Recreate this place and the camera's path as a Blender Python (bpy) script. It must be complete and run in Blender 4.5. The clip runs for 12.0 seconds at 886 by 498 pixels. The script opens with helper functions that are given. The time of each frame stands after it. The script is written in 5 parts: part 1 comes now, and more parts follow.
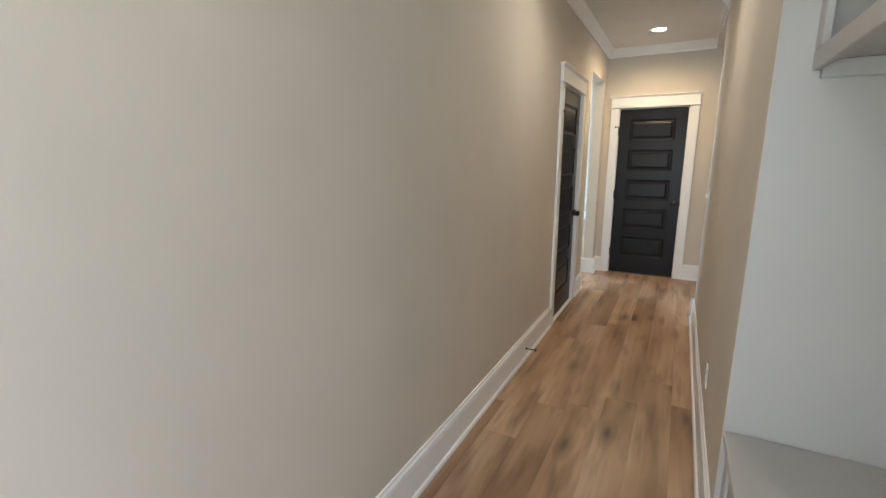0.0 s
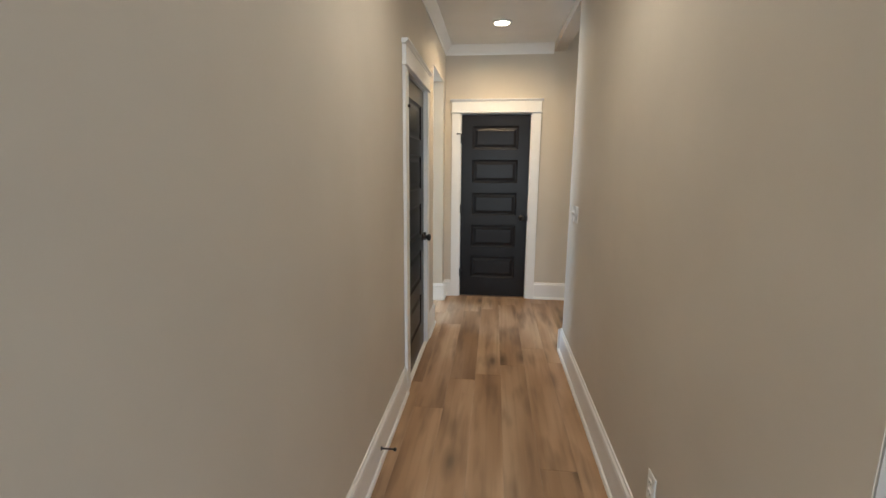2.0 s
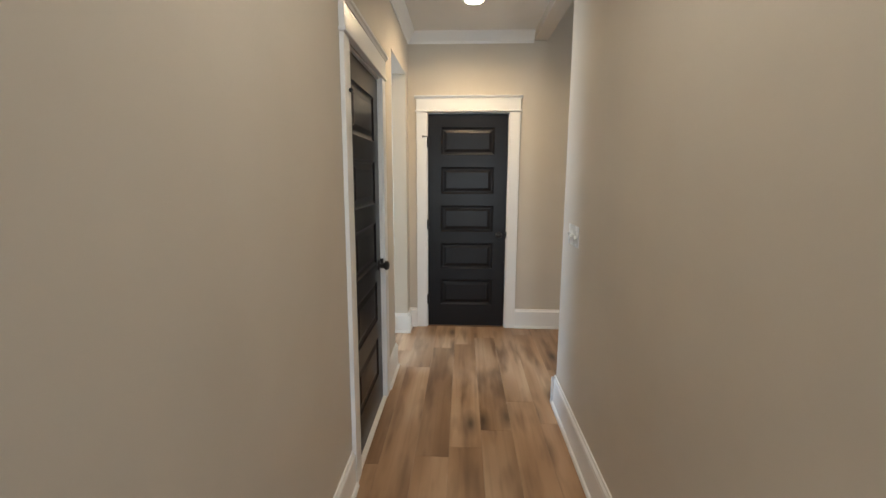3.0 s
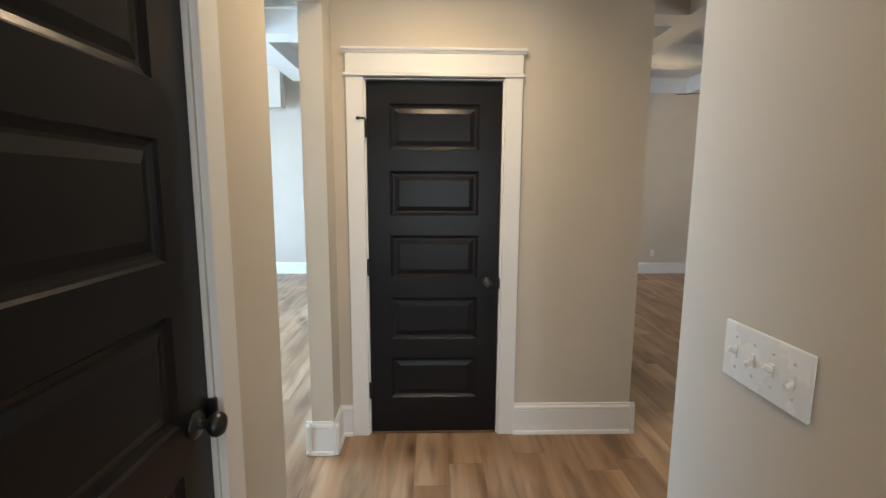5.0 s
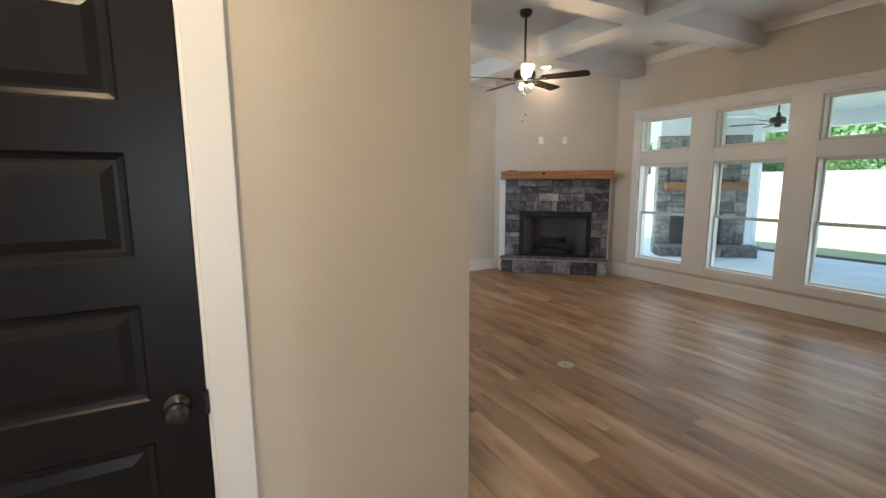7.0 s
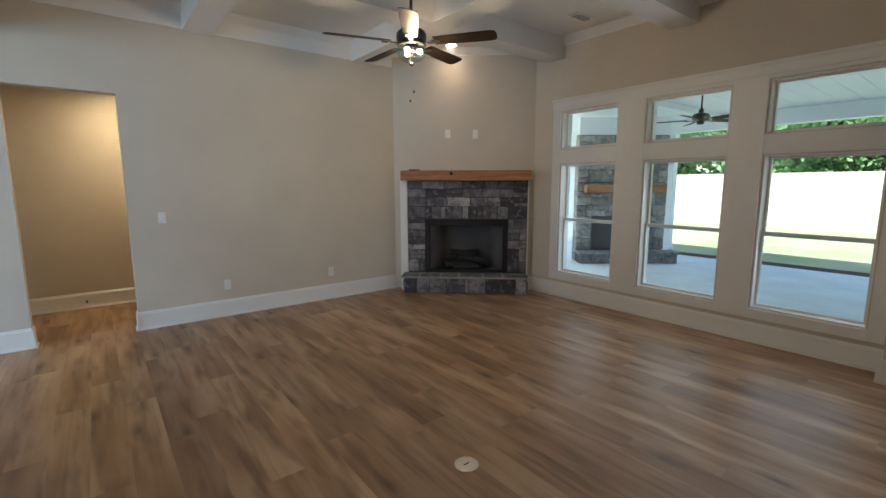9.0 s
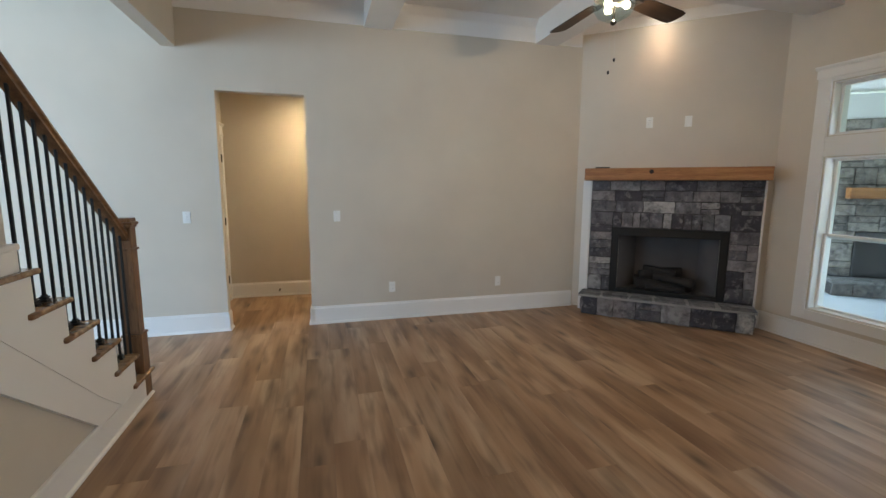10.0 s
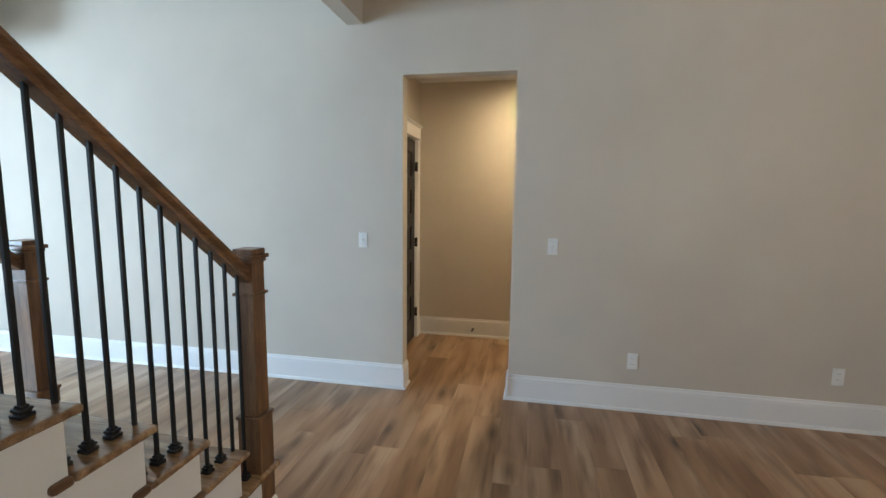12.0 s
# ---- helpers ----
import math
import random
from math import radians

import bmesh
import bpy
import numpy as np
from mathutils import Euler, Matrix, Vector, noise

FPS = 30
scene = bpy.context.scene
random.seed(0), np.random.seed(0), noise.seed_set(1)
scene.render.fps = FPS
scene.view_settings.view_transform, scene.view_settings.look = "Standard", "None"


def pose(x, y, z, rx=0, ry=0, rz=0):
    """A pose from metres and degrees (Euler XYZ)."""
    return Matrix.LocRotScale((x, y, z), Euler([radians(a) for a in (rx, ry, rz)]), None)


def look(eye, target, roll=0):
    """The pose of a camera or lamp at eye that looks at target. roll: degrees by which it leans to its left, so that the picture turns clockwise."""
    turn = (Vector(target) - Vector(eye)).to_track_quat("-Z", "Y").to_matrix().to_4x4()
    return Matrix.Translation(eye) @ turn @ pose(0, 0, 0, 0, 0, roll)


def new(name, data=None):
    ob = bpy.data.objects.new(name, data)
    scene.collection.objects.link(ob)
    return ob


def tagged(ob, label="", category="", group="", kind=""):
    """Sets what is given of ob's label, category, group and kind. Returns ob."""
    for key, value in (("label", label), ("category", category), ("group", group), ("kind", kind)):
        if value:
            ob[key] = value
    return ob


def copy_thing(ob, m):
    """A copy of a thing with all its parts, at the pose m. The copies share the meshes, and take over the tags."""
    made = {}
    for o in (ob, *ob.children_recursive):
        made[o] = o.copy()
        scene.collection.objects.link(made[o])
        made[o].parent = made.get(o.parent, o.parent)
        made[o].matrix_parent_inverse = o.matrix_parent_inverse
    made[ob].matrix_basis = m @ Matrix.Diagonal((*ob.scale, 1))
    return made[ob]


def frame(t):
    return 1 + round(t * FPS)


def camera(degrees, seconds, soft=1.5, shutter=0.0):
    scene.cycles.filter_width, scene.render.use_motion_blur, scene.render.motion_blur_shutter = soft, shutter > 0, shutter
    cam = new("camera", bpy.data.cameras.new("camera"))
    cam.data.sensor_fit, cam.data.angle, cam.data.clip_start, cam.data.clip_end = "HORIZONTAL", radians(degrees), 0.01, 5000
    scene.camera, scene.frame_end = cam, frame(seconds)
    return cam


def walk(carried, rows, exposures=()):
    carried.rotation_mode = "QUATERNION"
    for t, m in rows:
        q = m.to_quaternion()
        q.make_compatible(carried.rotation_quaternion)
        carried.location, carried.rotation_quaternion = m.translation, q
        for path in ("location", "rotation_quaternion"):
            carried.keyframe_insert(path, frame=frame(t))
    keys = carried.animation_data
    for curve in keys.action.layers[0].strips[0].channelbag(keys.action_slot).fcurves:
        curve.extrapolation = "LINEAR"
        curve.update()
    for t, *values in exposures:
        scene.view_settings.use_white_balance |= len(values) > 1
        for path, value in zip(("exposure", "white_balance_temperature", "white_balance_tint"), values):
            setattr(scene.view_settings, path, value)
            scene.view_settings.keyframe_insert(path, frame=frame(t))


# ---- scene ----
cam = camera(90.0, 12.0)
PATH = [
    (0, (0.081, -0.089, 1.466), (-0.839, 1.641, 1.064), 0.0),
    (0.5, (-0.034, 0.083, 1.48), (-0.738, 1.912, 1.08), 0.1),
    (1, (-0.157, 0.313, 1.453), (-0.672, 2.207, 1.072), 0.4),
    (1.5, (-0.264, 0.585, 1.482), (-0.595, 2.522, 1.11), 0.6),
    (2, (-0.292, 0.951, 1.476), (-0.512, 2.906, 1.115), 0.4),
    (2.5, (-0.312, 1.321, 1.472), (-0.458, 3.286, 1.125), 0.2),
    (3, (-0.327, 1.727, 1.48), (-0.414, 3.698, 1.155), 0.2),
    (3.2, (-0.359, 1.907, 1.473), (-0.404, 3.881, 1.157), 0.4),
    (4.8, (-0.315, 3.311, 1.462), (-0.274, 5.291, 1.178), 0.5),
    (5, (-0.308, 3.46, 1.469), (-0.251, 5.441, 1.197), 0.3),
    (5.5, (-0.295, 3.848, 1.48), (-0.199, 5.825, 1.199), 0.2),
    (6, (-0.249, 4.181, 1.485), (-0.008, 6.148, 1.213), -0.1),
    (6.5, (-0.079, 4.472, 1.489), (0.478, 6.372, 1.213), -0.3),
    (7, (0.112, 4.705, 1.492), (1.055, 6.44, 1.197), -0.2),
    (7.2, (0.192, 4.804, 1.492), (1.294, 6.441, 1.192), -0.2),
    (8.8, (1.112, 5.524, 1.499), (2.418, 7.011, 1.208), 0.0),
    (9, (1.214, 5.631, 1.492), (2.433, 7.19, 1.203), -0.1),
    (9.5, (1.469, 5.894, 1.491), (2.341, 7.671, 1.204), -0.1),
    (10, (1.579, 6.268, 1.475), (2.109, 8.175, 1.192), 0.3),
    (10.5, (1.631, 6.661, 1.492), (1.839, 8.63, 1.212), 0.5),
    (11, (1.668, 7.059, 1.509), (1.577, 9.038, 1.236), 0.5),
    (11.5, (1.62, 7.47, 1.516), (1.358, 9.436, 1.255), 0.7),
    (12, (1.57, 7.859, 1.499), (1.198, 9.81, 1.261), 0.7),
]
walk(cam, [(t, look(eye, target, roll)) for t, eye, target, roll in PATH], [(0, 1.6), (5, 1.45), (6, 1.45), (6.5, 1.25), (7, 1.8), (9, 1.33), (9.5, 1.38), (10, 1.58), (10.5, 1.65), (11.5, 1.65), (12, 1.45)])

# ---- world, sun, lamps ----
world = bpy.data.worlds.new("world")
scene.world = world
world.use_nodes = True
wt = world.node_tree
wt.nodes.clear()
w_out = wt.nodes.new("ShaderNodeOutputWorld")
w_bg = wt.nodes.new("ShaderNodeBackground")
w_sky = wt.nodes.new("ShaderNodeTexSky")
w_sky.sky_type = "NISHITA"
w_sky.sun_disc = False
SUN_ELEV, SUN_HEAD = radians(50), (0.74, -0.67)
w_sky.sun_elevation = SUN_ELEV
w_sky.sun_rotation = math.atan2(-SUN_HEAD[0], -SUN_HEAD[1])
w_bg.inputs["Strength"].default_value = 0.15
wt.links.new(w_sky.outputs[0], w_bg.inputs[0])
wt.links.new(w_bg.outputs[0], w_out.inputs[0])


def lamp(name, kind, power, m, color, size=None, spot=None):
    d = bpy.data.lights.new(name, kind)
    d.energy, d.color = power, color
    if kind == "AREA":
        d.shape, d.size, d.size_y = "RECTANGLE", size[0], size[1]
    elif kind == "SUN":
        d.angle = radians(0.5)
    else:
        d.shadow_soft_size = size
        if spot:
            d.spot_size, d.spot_blend = radians(spot), 0.9
    ob = new(name, d)
    ob.matrix_world = m
    return ob


DAY, BLUE, WARM = (0.74, 0.86, 1.0), (0.48, 0.72, 1.0), (1.0, 0.80, 0.56)
lamp("sun", "SUN", 5.0, look((-20, 20, 30), (-20 + SUN_HEAD[0], 20 + SUN_HEAD[1], 30 - math.tan(SUN_ELEV))), (1.0, 0.98, 0.95))
# sky light entering by the window openings
lamp("sky_great_room", "AREA", 5, look((6.05, 7.8, 1.40), (3.0, 8.0, 1.0)), DAY, (3.3, 2.2))
lamp("sky_foyer_window", "AREA", 138, look((-5.0, 7.4, 1.6), (0.0, 8.2, 1.3)), BLUE, (2.8, 2.0))
lamp("sky_foyer_door", "AREA", 7, look((-5.0, 10.3, 1.5), (0.0, 9.6, 1.2)), BLUE, (0.6, 1.1))
# daylight fill added at an unseen, assumed kitchen window
lamp("sky_kitchen_fill", "AREA", 15, look((5.97, 4.0, 1.5), (2.0, 5.0, 1.0)), DAY, (2.4, 1.6))
# daylight fills added for the hall, at unseen openings behind its start
lamp("sky_hall_rear_fill", "AREA", 6, look((-0.3, -2.85, 1.35), (-0.3, 0.0, 1.1)), DAY, (0.9, 1.9))
lamp("sky_hall_side_fill", "AREA", 38, look((0.28, -2.1, 1.3), (-0.9, -1.2, 1.25)), (0.70, 0.82, 0.98), (1.0, 1.9))
# electric light
HALL_CANS = ((-0.26, 5.215, 24), (-0.26, 2.75, 10), (-0.26, 0.1, 5))
for hx, hy, power in HALL_CANS:
    lamp("hall_lamp", "SPOT", power, look((hx, hy, 2.715), (hx, hy, 0)), (1.0, 0.75, 0.45) if hy > 5 else (1.0, 0.92, 0.79), 0.06, 168)
lamp("fireplace_lamp", "SPOT", 3.2, look((5.08, 10.39, 3.25), (5.11, 10.43, 0)), (1.0, 0.64, 0.38), 0.06, 112)
lamp("back_hall_lamp", "SPOT", 30, look((1.6, 11.9, 2.71), (1.6, 11.9, 0)), (1.0, 0.77, 0.46), 0.06, 168)
lamp("fan_lamp", "POINT", 18, pose(3.30, 8.70, 2.49), (1.0, 0.74, 0.46), 0.03)


# ---- materials ----
def material(name, color, rough=0.5, metal=0.0):
    m = bpy.data.materials.new(name)
    m.use_nodes = True
    b = m.node_tree.nodes["Principled BSDF"]
    b.inputs["Base Color"].default_value = (*color, 1)
    b.inputs["Roughness"].default_value = rough
    b.inputs["Metallic"].default_value = metal
    return m, m.node_tree, b


def node(t, kind, **sets):
    n = t.nodes.new(kind)
    for k, v in sets.items():
        n.inputs[k.replace("_", " ")].default_value = v
    return n


def coords(t, scale=(1, 1, 1), world_space=False):
    mp = t.nodes.new("ShaderNodeMapping")
    mp.inputs["Scale"].default_value = scale
    if world_space:
        t.links.new(t.nodes.new("ShaderNodeNewGeometry").outputs["Position"], mp.inputs["Vector"])
    else:
        t.links.new(t.nodes.new("ShaderNodeTexCoord").outputs["Object"], mp.inputs["Vector"])
    return mp.outputs[0]


def noise_fac(t, vec, scale, detail=4.0, rough=0.55):
    n = node(t, "ShaderNodeTexNoise", Scale=scale, Detail=detail, Roughness=rough)
    t.links.new(vec, n.inputs["Vector"])
    return n.outputs["Fac"]


def ramp(t, fac, stops):
    r = t.nodes.new("ShaderNodeValToRGB")
    e = r.color_ramp.elements
    while len(e) < len(stops):
        e.new(0.5)
    for el, (p, c) in zip(e, stops):
        el.position = p
        el.color = (*c, 1) if len(c) == 3 else c
    t.links.new(fac, r.inputs[0])
    return r.outputs[0]


def mix(t, fac, a, b, mode="MIX"):
    n = t.nodes.new("ShaderNodeMix")
    n.data_type, n.blend_type = "RGBA", mode
    for sock, v in ((n.inputs[0], fac), (n.inputs[6], a), (n.inputs[7], b)):
        if hasattr(v, "is_linked"):
            t.links.new(v, sock)
        elif isinstance(v, (int, float)):
            sock.default_value = v
        else:
            sock.default_value = (*v, 1)
    return n.outputs[2]


def math_node(t, op, a, b=0.0):
    n = t.nodes.new("ShaderNodeMath")
    n.operation = op
    for sock, v in ((n.inputs[0], a), (n.inputs[1], b)):
        if hasattr(v, "is_linked"):
            t.links.new(v, sock)
        else:
            sock.default_value = v
    return n.outputs[0]


def bump(t, b, height, strength, dist=0.002):
    n = node(t, "ShaderNodeBump", Strength=strength, Distance=dist)
    t.links.new(height, n.inputs["Height"])
    t.links.new(n.outputs[0], b.inputs["Normal"])


def paint(name, color, rough, peel=0.10, scale=240, tone=0.05, vary=0.12):
    """Rolled or sprayed paint: faint mottling and a fine orange-peel relief."""
    m, t, b = material(name, color, rough)
    v = coords(t, world_space=True)
    big = noise_fac(t, v, 1.3, 3)
    dark = tuple(c * (1 - tone) for c in color)
    light = tuple(min(1, c * (1 + tone)) for c in color)
    t.links.new(mix(t, ramp(t, big, [(0.3, (0, 0, 0)), (0.7, (1, 1, 1))]), dark, light), b.inputs["Base Color"])
    fine = noise_fac(t, v, scale, 2)
    bump(t, b, fine, peel, 0.001)
    t.links.new(math_node(t, "MULTIPLY_ADD", noise_fac(t, v, 9, 3), vary), b.inputs["Roughness"])
    b.inputs["Roughness"].links[0].from_node.inputs[2].default_value = rough - vary / 2
    return m


WALL = paint("wall_paint", (0.60, 0.54, 0.46), 0.72, 0.14)
CEIL = paint("ceiling_paint", (0.74, 0.73, 0.71), 0.85, 0.22, 150)
TRIM = paint("trim_paint", (0.81, 0.80, 0.785), 0.34, 0.05, 90, 0.02)
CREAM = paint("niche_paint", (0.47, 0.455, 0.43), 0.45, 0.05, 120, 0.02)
DOOR = paint("door_paint", (0.0100, 0.0090, 0.0098), 0.30, 0.01, 160, 0.02, 0.02)
DOOR.node_tree.nodes["Principled BSDF"].inputs["Specular IOR Level"].default_value = 0.20
PLASTIC = paint("white_plastic", (0.80, 0.80, 0.78), 0.28, 0.02, 60, 0.01)
BLACK = paint("black_metal", (0.012, 0.011, 0.011), 0.34, 0.06, 200, 0.2)
IRON = paint("black_iron", (0.006, 0.006, 0.006), 0.5, 0.12, 160, 0.25)
SOOT = paint("firebox_lining", (0.11, 0.105, 0.108), 0.8, 0.3, 60, 0.25)
CHAR = paint("log_char", (0.022, 0.019, 0.018), 0.9, 0.8, 40, 0.6)
PALE_MORTAR = paint("pale_mortar", (0.34, 0.33, 0.32), 0.95, 0.6, 120, 0.2)
MORTAR = paint("mortar", (0.07, 0.067, 0.066), 0.95, 0.6, 120, 0.2)
CONCRETE = paint("concrete", (0.74, 0.79, 0.84), 0.85, 0.4, 60, 0.1)
SIDING = paint("patio_white", (0.77, 0.80, 0.84), 0.6, 0.05, 60, 0.03)
STEEL = material("brushed_steel", (0.62, 0.60, 0.57), 0.32, 1.0)[0]
SUBFLOOR = material("subfloor", (0.12, 0.08, 0.055), 0.9)[0]


def wood(name, dark, mid, light, rough, along, fine=1.0, coat=0.0):
    """Stained timber; along is the axis of the grain in the part's own space."""
    m, t, b = material(name, mid, rough)
    sc = [22.0, 22.0, 22.0]
    sc[along] = 1.6
    v = coords(t, sc)
    g = noise_fac(t, v, 1.0 * fine, 6, 0.62)
    col = ramp(t, g, [(0.30, dark), (0.48, mid), (0.66, light)])
    sc2 = [60.0, 60.0, 60.0]
    sc2[along] = 5.0
    pore = noise_fac(t, coords(t, sc2), 2.4, 2)
    col = mix(t, ramp(t, pore, [(0.52, (0, 0, 0)), (0.66, (0.55, 0.55, 0.55))]), col, dark)
    t.links.new(col, b.inputs["Base Color"])
    bump(t, b, pore, 0.18, 0.0015)
    b.inputs["Coat Weight"].default_value = coat
    return m


STAIN_X = wood("stained_oak_x", (0.075, 0.035, 0.016), (0.17, 0.083, 0.037), (0.27, 0.14, 0.066), 0.38, 0, 1, 0.2)
TREAD = wood("honey_oak", (0.15, 0.08, 0.038), (0.28, 0.165, 0.085), (0.40, 0.26, 0.145), 0.27, 0, 1, 0.4)
STAIN_Y = wood("stained_oak_y", (0.075, 0.035, 0.016), (0.17, 0.083, 0.037), (0.27, 0.14, 0.066), 0.38, 1, 1, 0.2)
STAIN_Z = wood("stained_oak_z", (0.075, 0.035, 0.016), (0.17, 0.083, 0.037), (0.25, 0.13, 0.06), 0.38, 2, 1, 0.2)
CEDAR = wood("mantel_cedar", (0.19, 0.075, 0.026), (0.33, 0.145, 0.052), (0.45, 0.22, 0.088), 0.5, 0, 0.8)
FENCE = wood("fence_pine", (0.56, 0.42, 0.32), (0.68, 0.53, 0.43), (0.76, 0.63, 0.53), 0.8, 2, 0.6)
BLADE = wood("fan_blade_walnut", (0.014, 0.010, 0.008), (0.028, 0.019, 0.014), (0.048, 0.032, 0.023), 0.5, 0, 1)
BLADE.node_tree.nodes["Principled BSDF"].inputs["Specular IOR Level"].default_value = 0.12


def plank_material():
    """Oak-look vinyl planks: long streaks, dark cathedral figure, knots, and a tone of its own for each plank."""
    m, t, b = material("plank_floor", (0.25, 0.16, 0.09), 0.4)
    rnd = math_node(t, "FRACT", math_node(t, "ADD", t.nodes.new("ShaderNodeObjectInfo").outputs["Random"],
                                          t.nodes.new("ShaderNodeNewGeometry").outputs["Random Per Island"]))
    pos = t.nodes.new("ShaderNodeNewGeometry").outputs["Position"]
    shift = t.nodes.new("ShaderNodeCombineXYZ")
    t.links.new(math_node(t, "MULTIPLY", rnd, 37.0), shift.inputs[0])
    t.links.new(math_node(t, "MULTIPLY", rnd, 91.0), shift.inputs[1])
    add = t.nodes.new("ShaderNodeVectorMath")
    add.operation = "ADD"
    t.links.new(pos, add.inputs[0])
    t.links.new(shift.outputs[0], add.inputs[1])

    def mapped(scale):
        mp = t.nodes.new("ShaderNodeMapping")
        mp.inputs["Scale"].default_value = scale
        t.links.new(add.outputs[0], mp.inputs["Vector"])
        return mp.outputs[0]

    broad = noise_fac(t, mapped((5.0, 0.80, 1)), 1.0, 2, 0.45)
    col = ramp(t, broad, [(0.27, (0.236, 0.130, 0.069)), (0.42, (0.332, 0.198, 0.110)), (0.54, (0.416, 0.265, 0.160)), (0.67, (0.505, 0.351, 0.229))])
    # soft dark figure in short drops, then faint grain lines, then knots with a dark tail
    cloud = noise_fac(t, mapped((11.5, 1.8, 1)), 1.0, 2, 0.5)
    col = mix(t, ramp(t, cloud, [(0.50, (0, 0, 0)), (0.72, (0.70, 0.70, 0.70))]), col, (0.130, 0.070, 0.038))
    streak = noise_fac(t, mapped((44, 1.2, 1)), 1.0, 3, 0.5)
    col = mix(t, ramp(t, streak, [(0.50, (0, 0, 0)), (0.78, (0.28, 0.28, 0.28))]), col, (0.15, 0.088, 0.052))
    vor = node(t, "ShaderNodeTexVoronoi", Scale=1.0)
    t.links.new(mapped((4.6, 1.45, 1)), vor.inputs["Vector"])
    near = ramp(t, vor.outputs["Distance"], [(0.03, (0.95, 0.95, 0.95)), (0.07, (0.75, 0.75, 0.75)), (0.13, (0.42, 0.42, 0.42)), (0.26, (0, 0, 0))])
    col = mix(t, near, col, (0.062, 0.034, 0.020))
    tone = ramp(t, rnd, [(0.0, (0.85, 0.84, 0.83)), (0.5, (1.0, 1.0, 1.0)), (1.0, (1.13, 1.13, 1.12))])
    col = mix(t, 1.0, col, tone, "MULTIPLY")
    t.links.new(col, b.inputs["Base Color"])
    t.links.new(ramp(t, streak, [(0.3, (0.32, 0.32, 0.32)), (0.8, (0.44, 0.44, 0.44))]), b.inputs["Roughness"])
    bump(t, b, streak, 0.08, 0.001)
    b.inputs["Specular IOR Level"].default_value = 0.52
    return m


PLANK = plank_material()


def stone_material(name, stops):
    m, t, b = material(name, (0.2, 0.2, 0.2), 0.85)
    rnd = t.nodes.new("ShaderNodeObjectInfo").outputs["Random"]
    base = ramp(t, rnd, stops)
    v = coords(t, (1, 1, 1), True)
    blot = noise_fac(t, v, 8, 8, 0.74)
    col = mix(t, ramp(t, blot, [(0.43, (0, 0, 0)), (0.64, (0.78, 0.78, 0.78))]), base, (0.050, 0.047, 0.057))
    pale = noise_fac(t, v, 12, 6, 0.68)
    col = mix(t, ramp(t, pale, [(0.53, (0, 0, 0)), (0.70, (0.62, 0.62, 0.62))]), col, (0.44, 0.425, 0.43))
    t.links.new(col, b.inputs["Base Color"])
    bump(t, b, noise_fac(t, v, 38, 8, 0.72), 1.0, 0.020)
    return m


STONE = stone_material("grey_stone", [(0.0, (0.060, 0.058, 0.070)), (0.28, (0.125, 0.120, 0.136)), (0.52, (0.215, 0.205, 0.220)), (0.74, (0.335, 0.320, 0.328)), (0.9, (0.56, 0.54, 0.53)), (1.0, (0.10, 0.096, 0.112))])
FLAG = stone_material("flagstone", [(0.0, (0.16, 0.16, 0.165)), (0.5, (0.23, 0.23, 0.23)), (1.0, (0.31, 0.305, 0.30))])
TANSTONE = stone_material("patio_stone", [(0.0, (0.20, 0.19, 0.18)), (0.4, (0.32, 0.30, 0.28)), (0.8, (0.46, 0.43, 0.40)), (1.0, (0.28, 0.27, 0.26))])


def glow(name, color, strength):
    m, t, b = material(name, color, 0.4)
    b.inputs["Emission Color"].default_value = (*color, 1)
    b.inputs["Emission Strength"].default_value = strength
    return m


LIT = glow("lit_lens", (1.0, 0.90, 0.72), 9.0)
BULB = glow("lit_bulb", (1.0, 0.80, 0.50), 9.0)


def pane_glass():
    """Thin window glass: straight through, with a faint gloss."""
    m = bpy.data.materials.new("window_glass")
    m.use_nodes = True
    t = m.node_tree
    t.nodes.clear()
    o, mx = t.nodes.new("ShaderNodeOutputMaterial"), t.nodes.new("ShaderNodeMixShader")
    tr, gl, fr = t.nodes.new("ShaderNodeBsdfTransparent"), t.nodes.new("ShaderNodeBsdfGlossy"), t.nodes.new("ShaderNodeLayerWeight")
    tr.inputs[0].default_value = (0.92, 0.98, 1.0, 1)
    gl.inputs["Roughness"].default_value = 0.01
    fr.inputs["Blend"].default_value = 0.22
    t.links.new(math_node(t, "MULTIPLY", fr.outputs["Facing"], 0.30), mx.inputs[0])
    t.links.new(tr.outputs[0], mx.inputs[1])
    t.links.new(gl.outputs[0], mx.inputs[2])
    t.links.new(mx.outputs[0], o.inputs[0])
    return m


PANE = pane_glass()


def ground_material(name, a, b_, c, scale):
    m, t, b = material(name, a, 0.95)
    v = coords(t, (1, 1, 1), True)
    col = mix(t, ramp(t, noise_fac(t, v, scale, 6, 0.7), [(0.35, (0, 0, 0)), (0.65, (1, 1, 1))]), a, b_)
    col = mix(t, ramp(t, noise_fac(t, v, 0.35, 3), [(0.4, (0, 0, 0)), (0.65, (0.8, 0.8, 0.8))]), col, c)
    t.links.new(col, b.inputs["Base Color"])
    bump(t, b, noise_fac(t, v, scale * 2, 4), 0.8, 0.03)
    return m


GRASS = ground_material("lawn", (0.22, 0.30, 0.12), (0.34, 0.40, 0.20), (0.46, 0.45, 0.30), 14)
MULCH = ground_material("mulch", (0.05, 0.03, 0.02), (0.12, 0.07, 0.045), (0.03, 0.02, 0.015), 30)


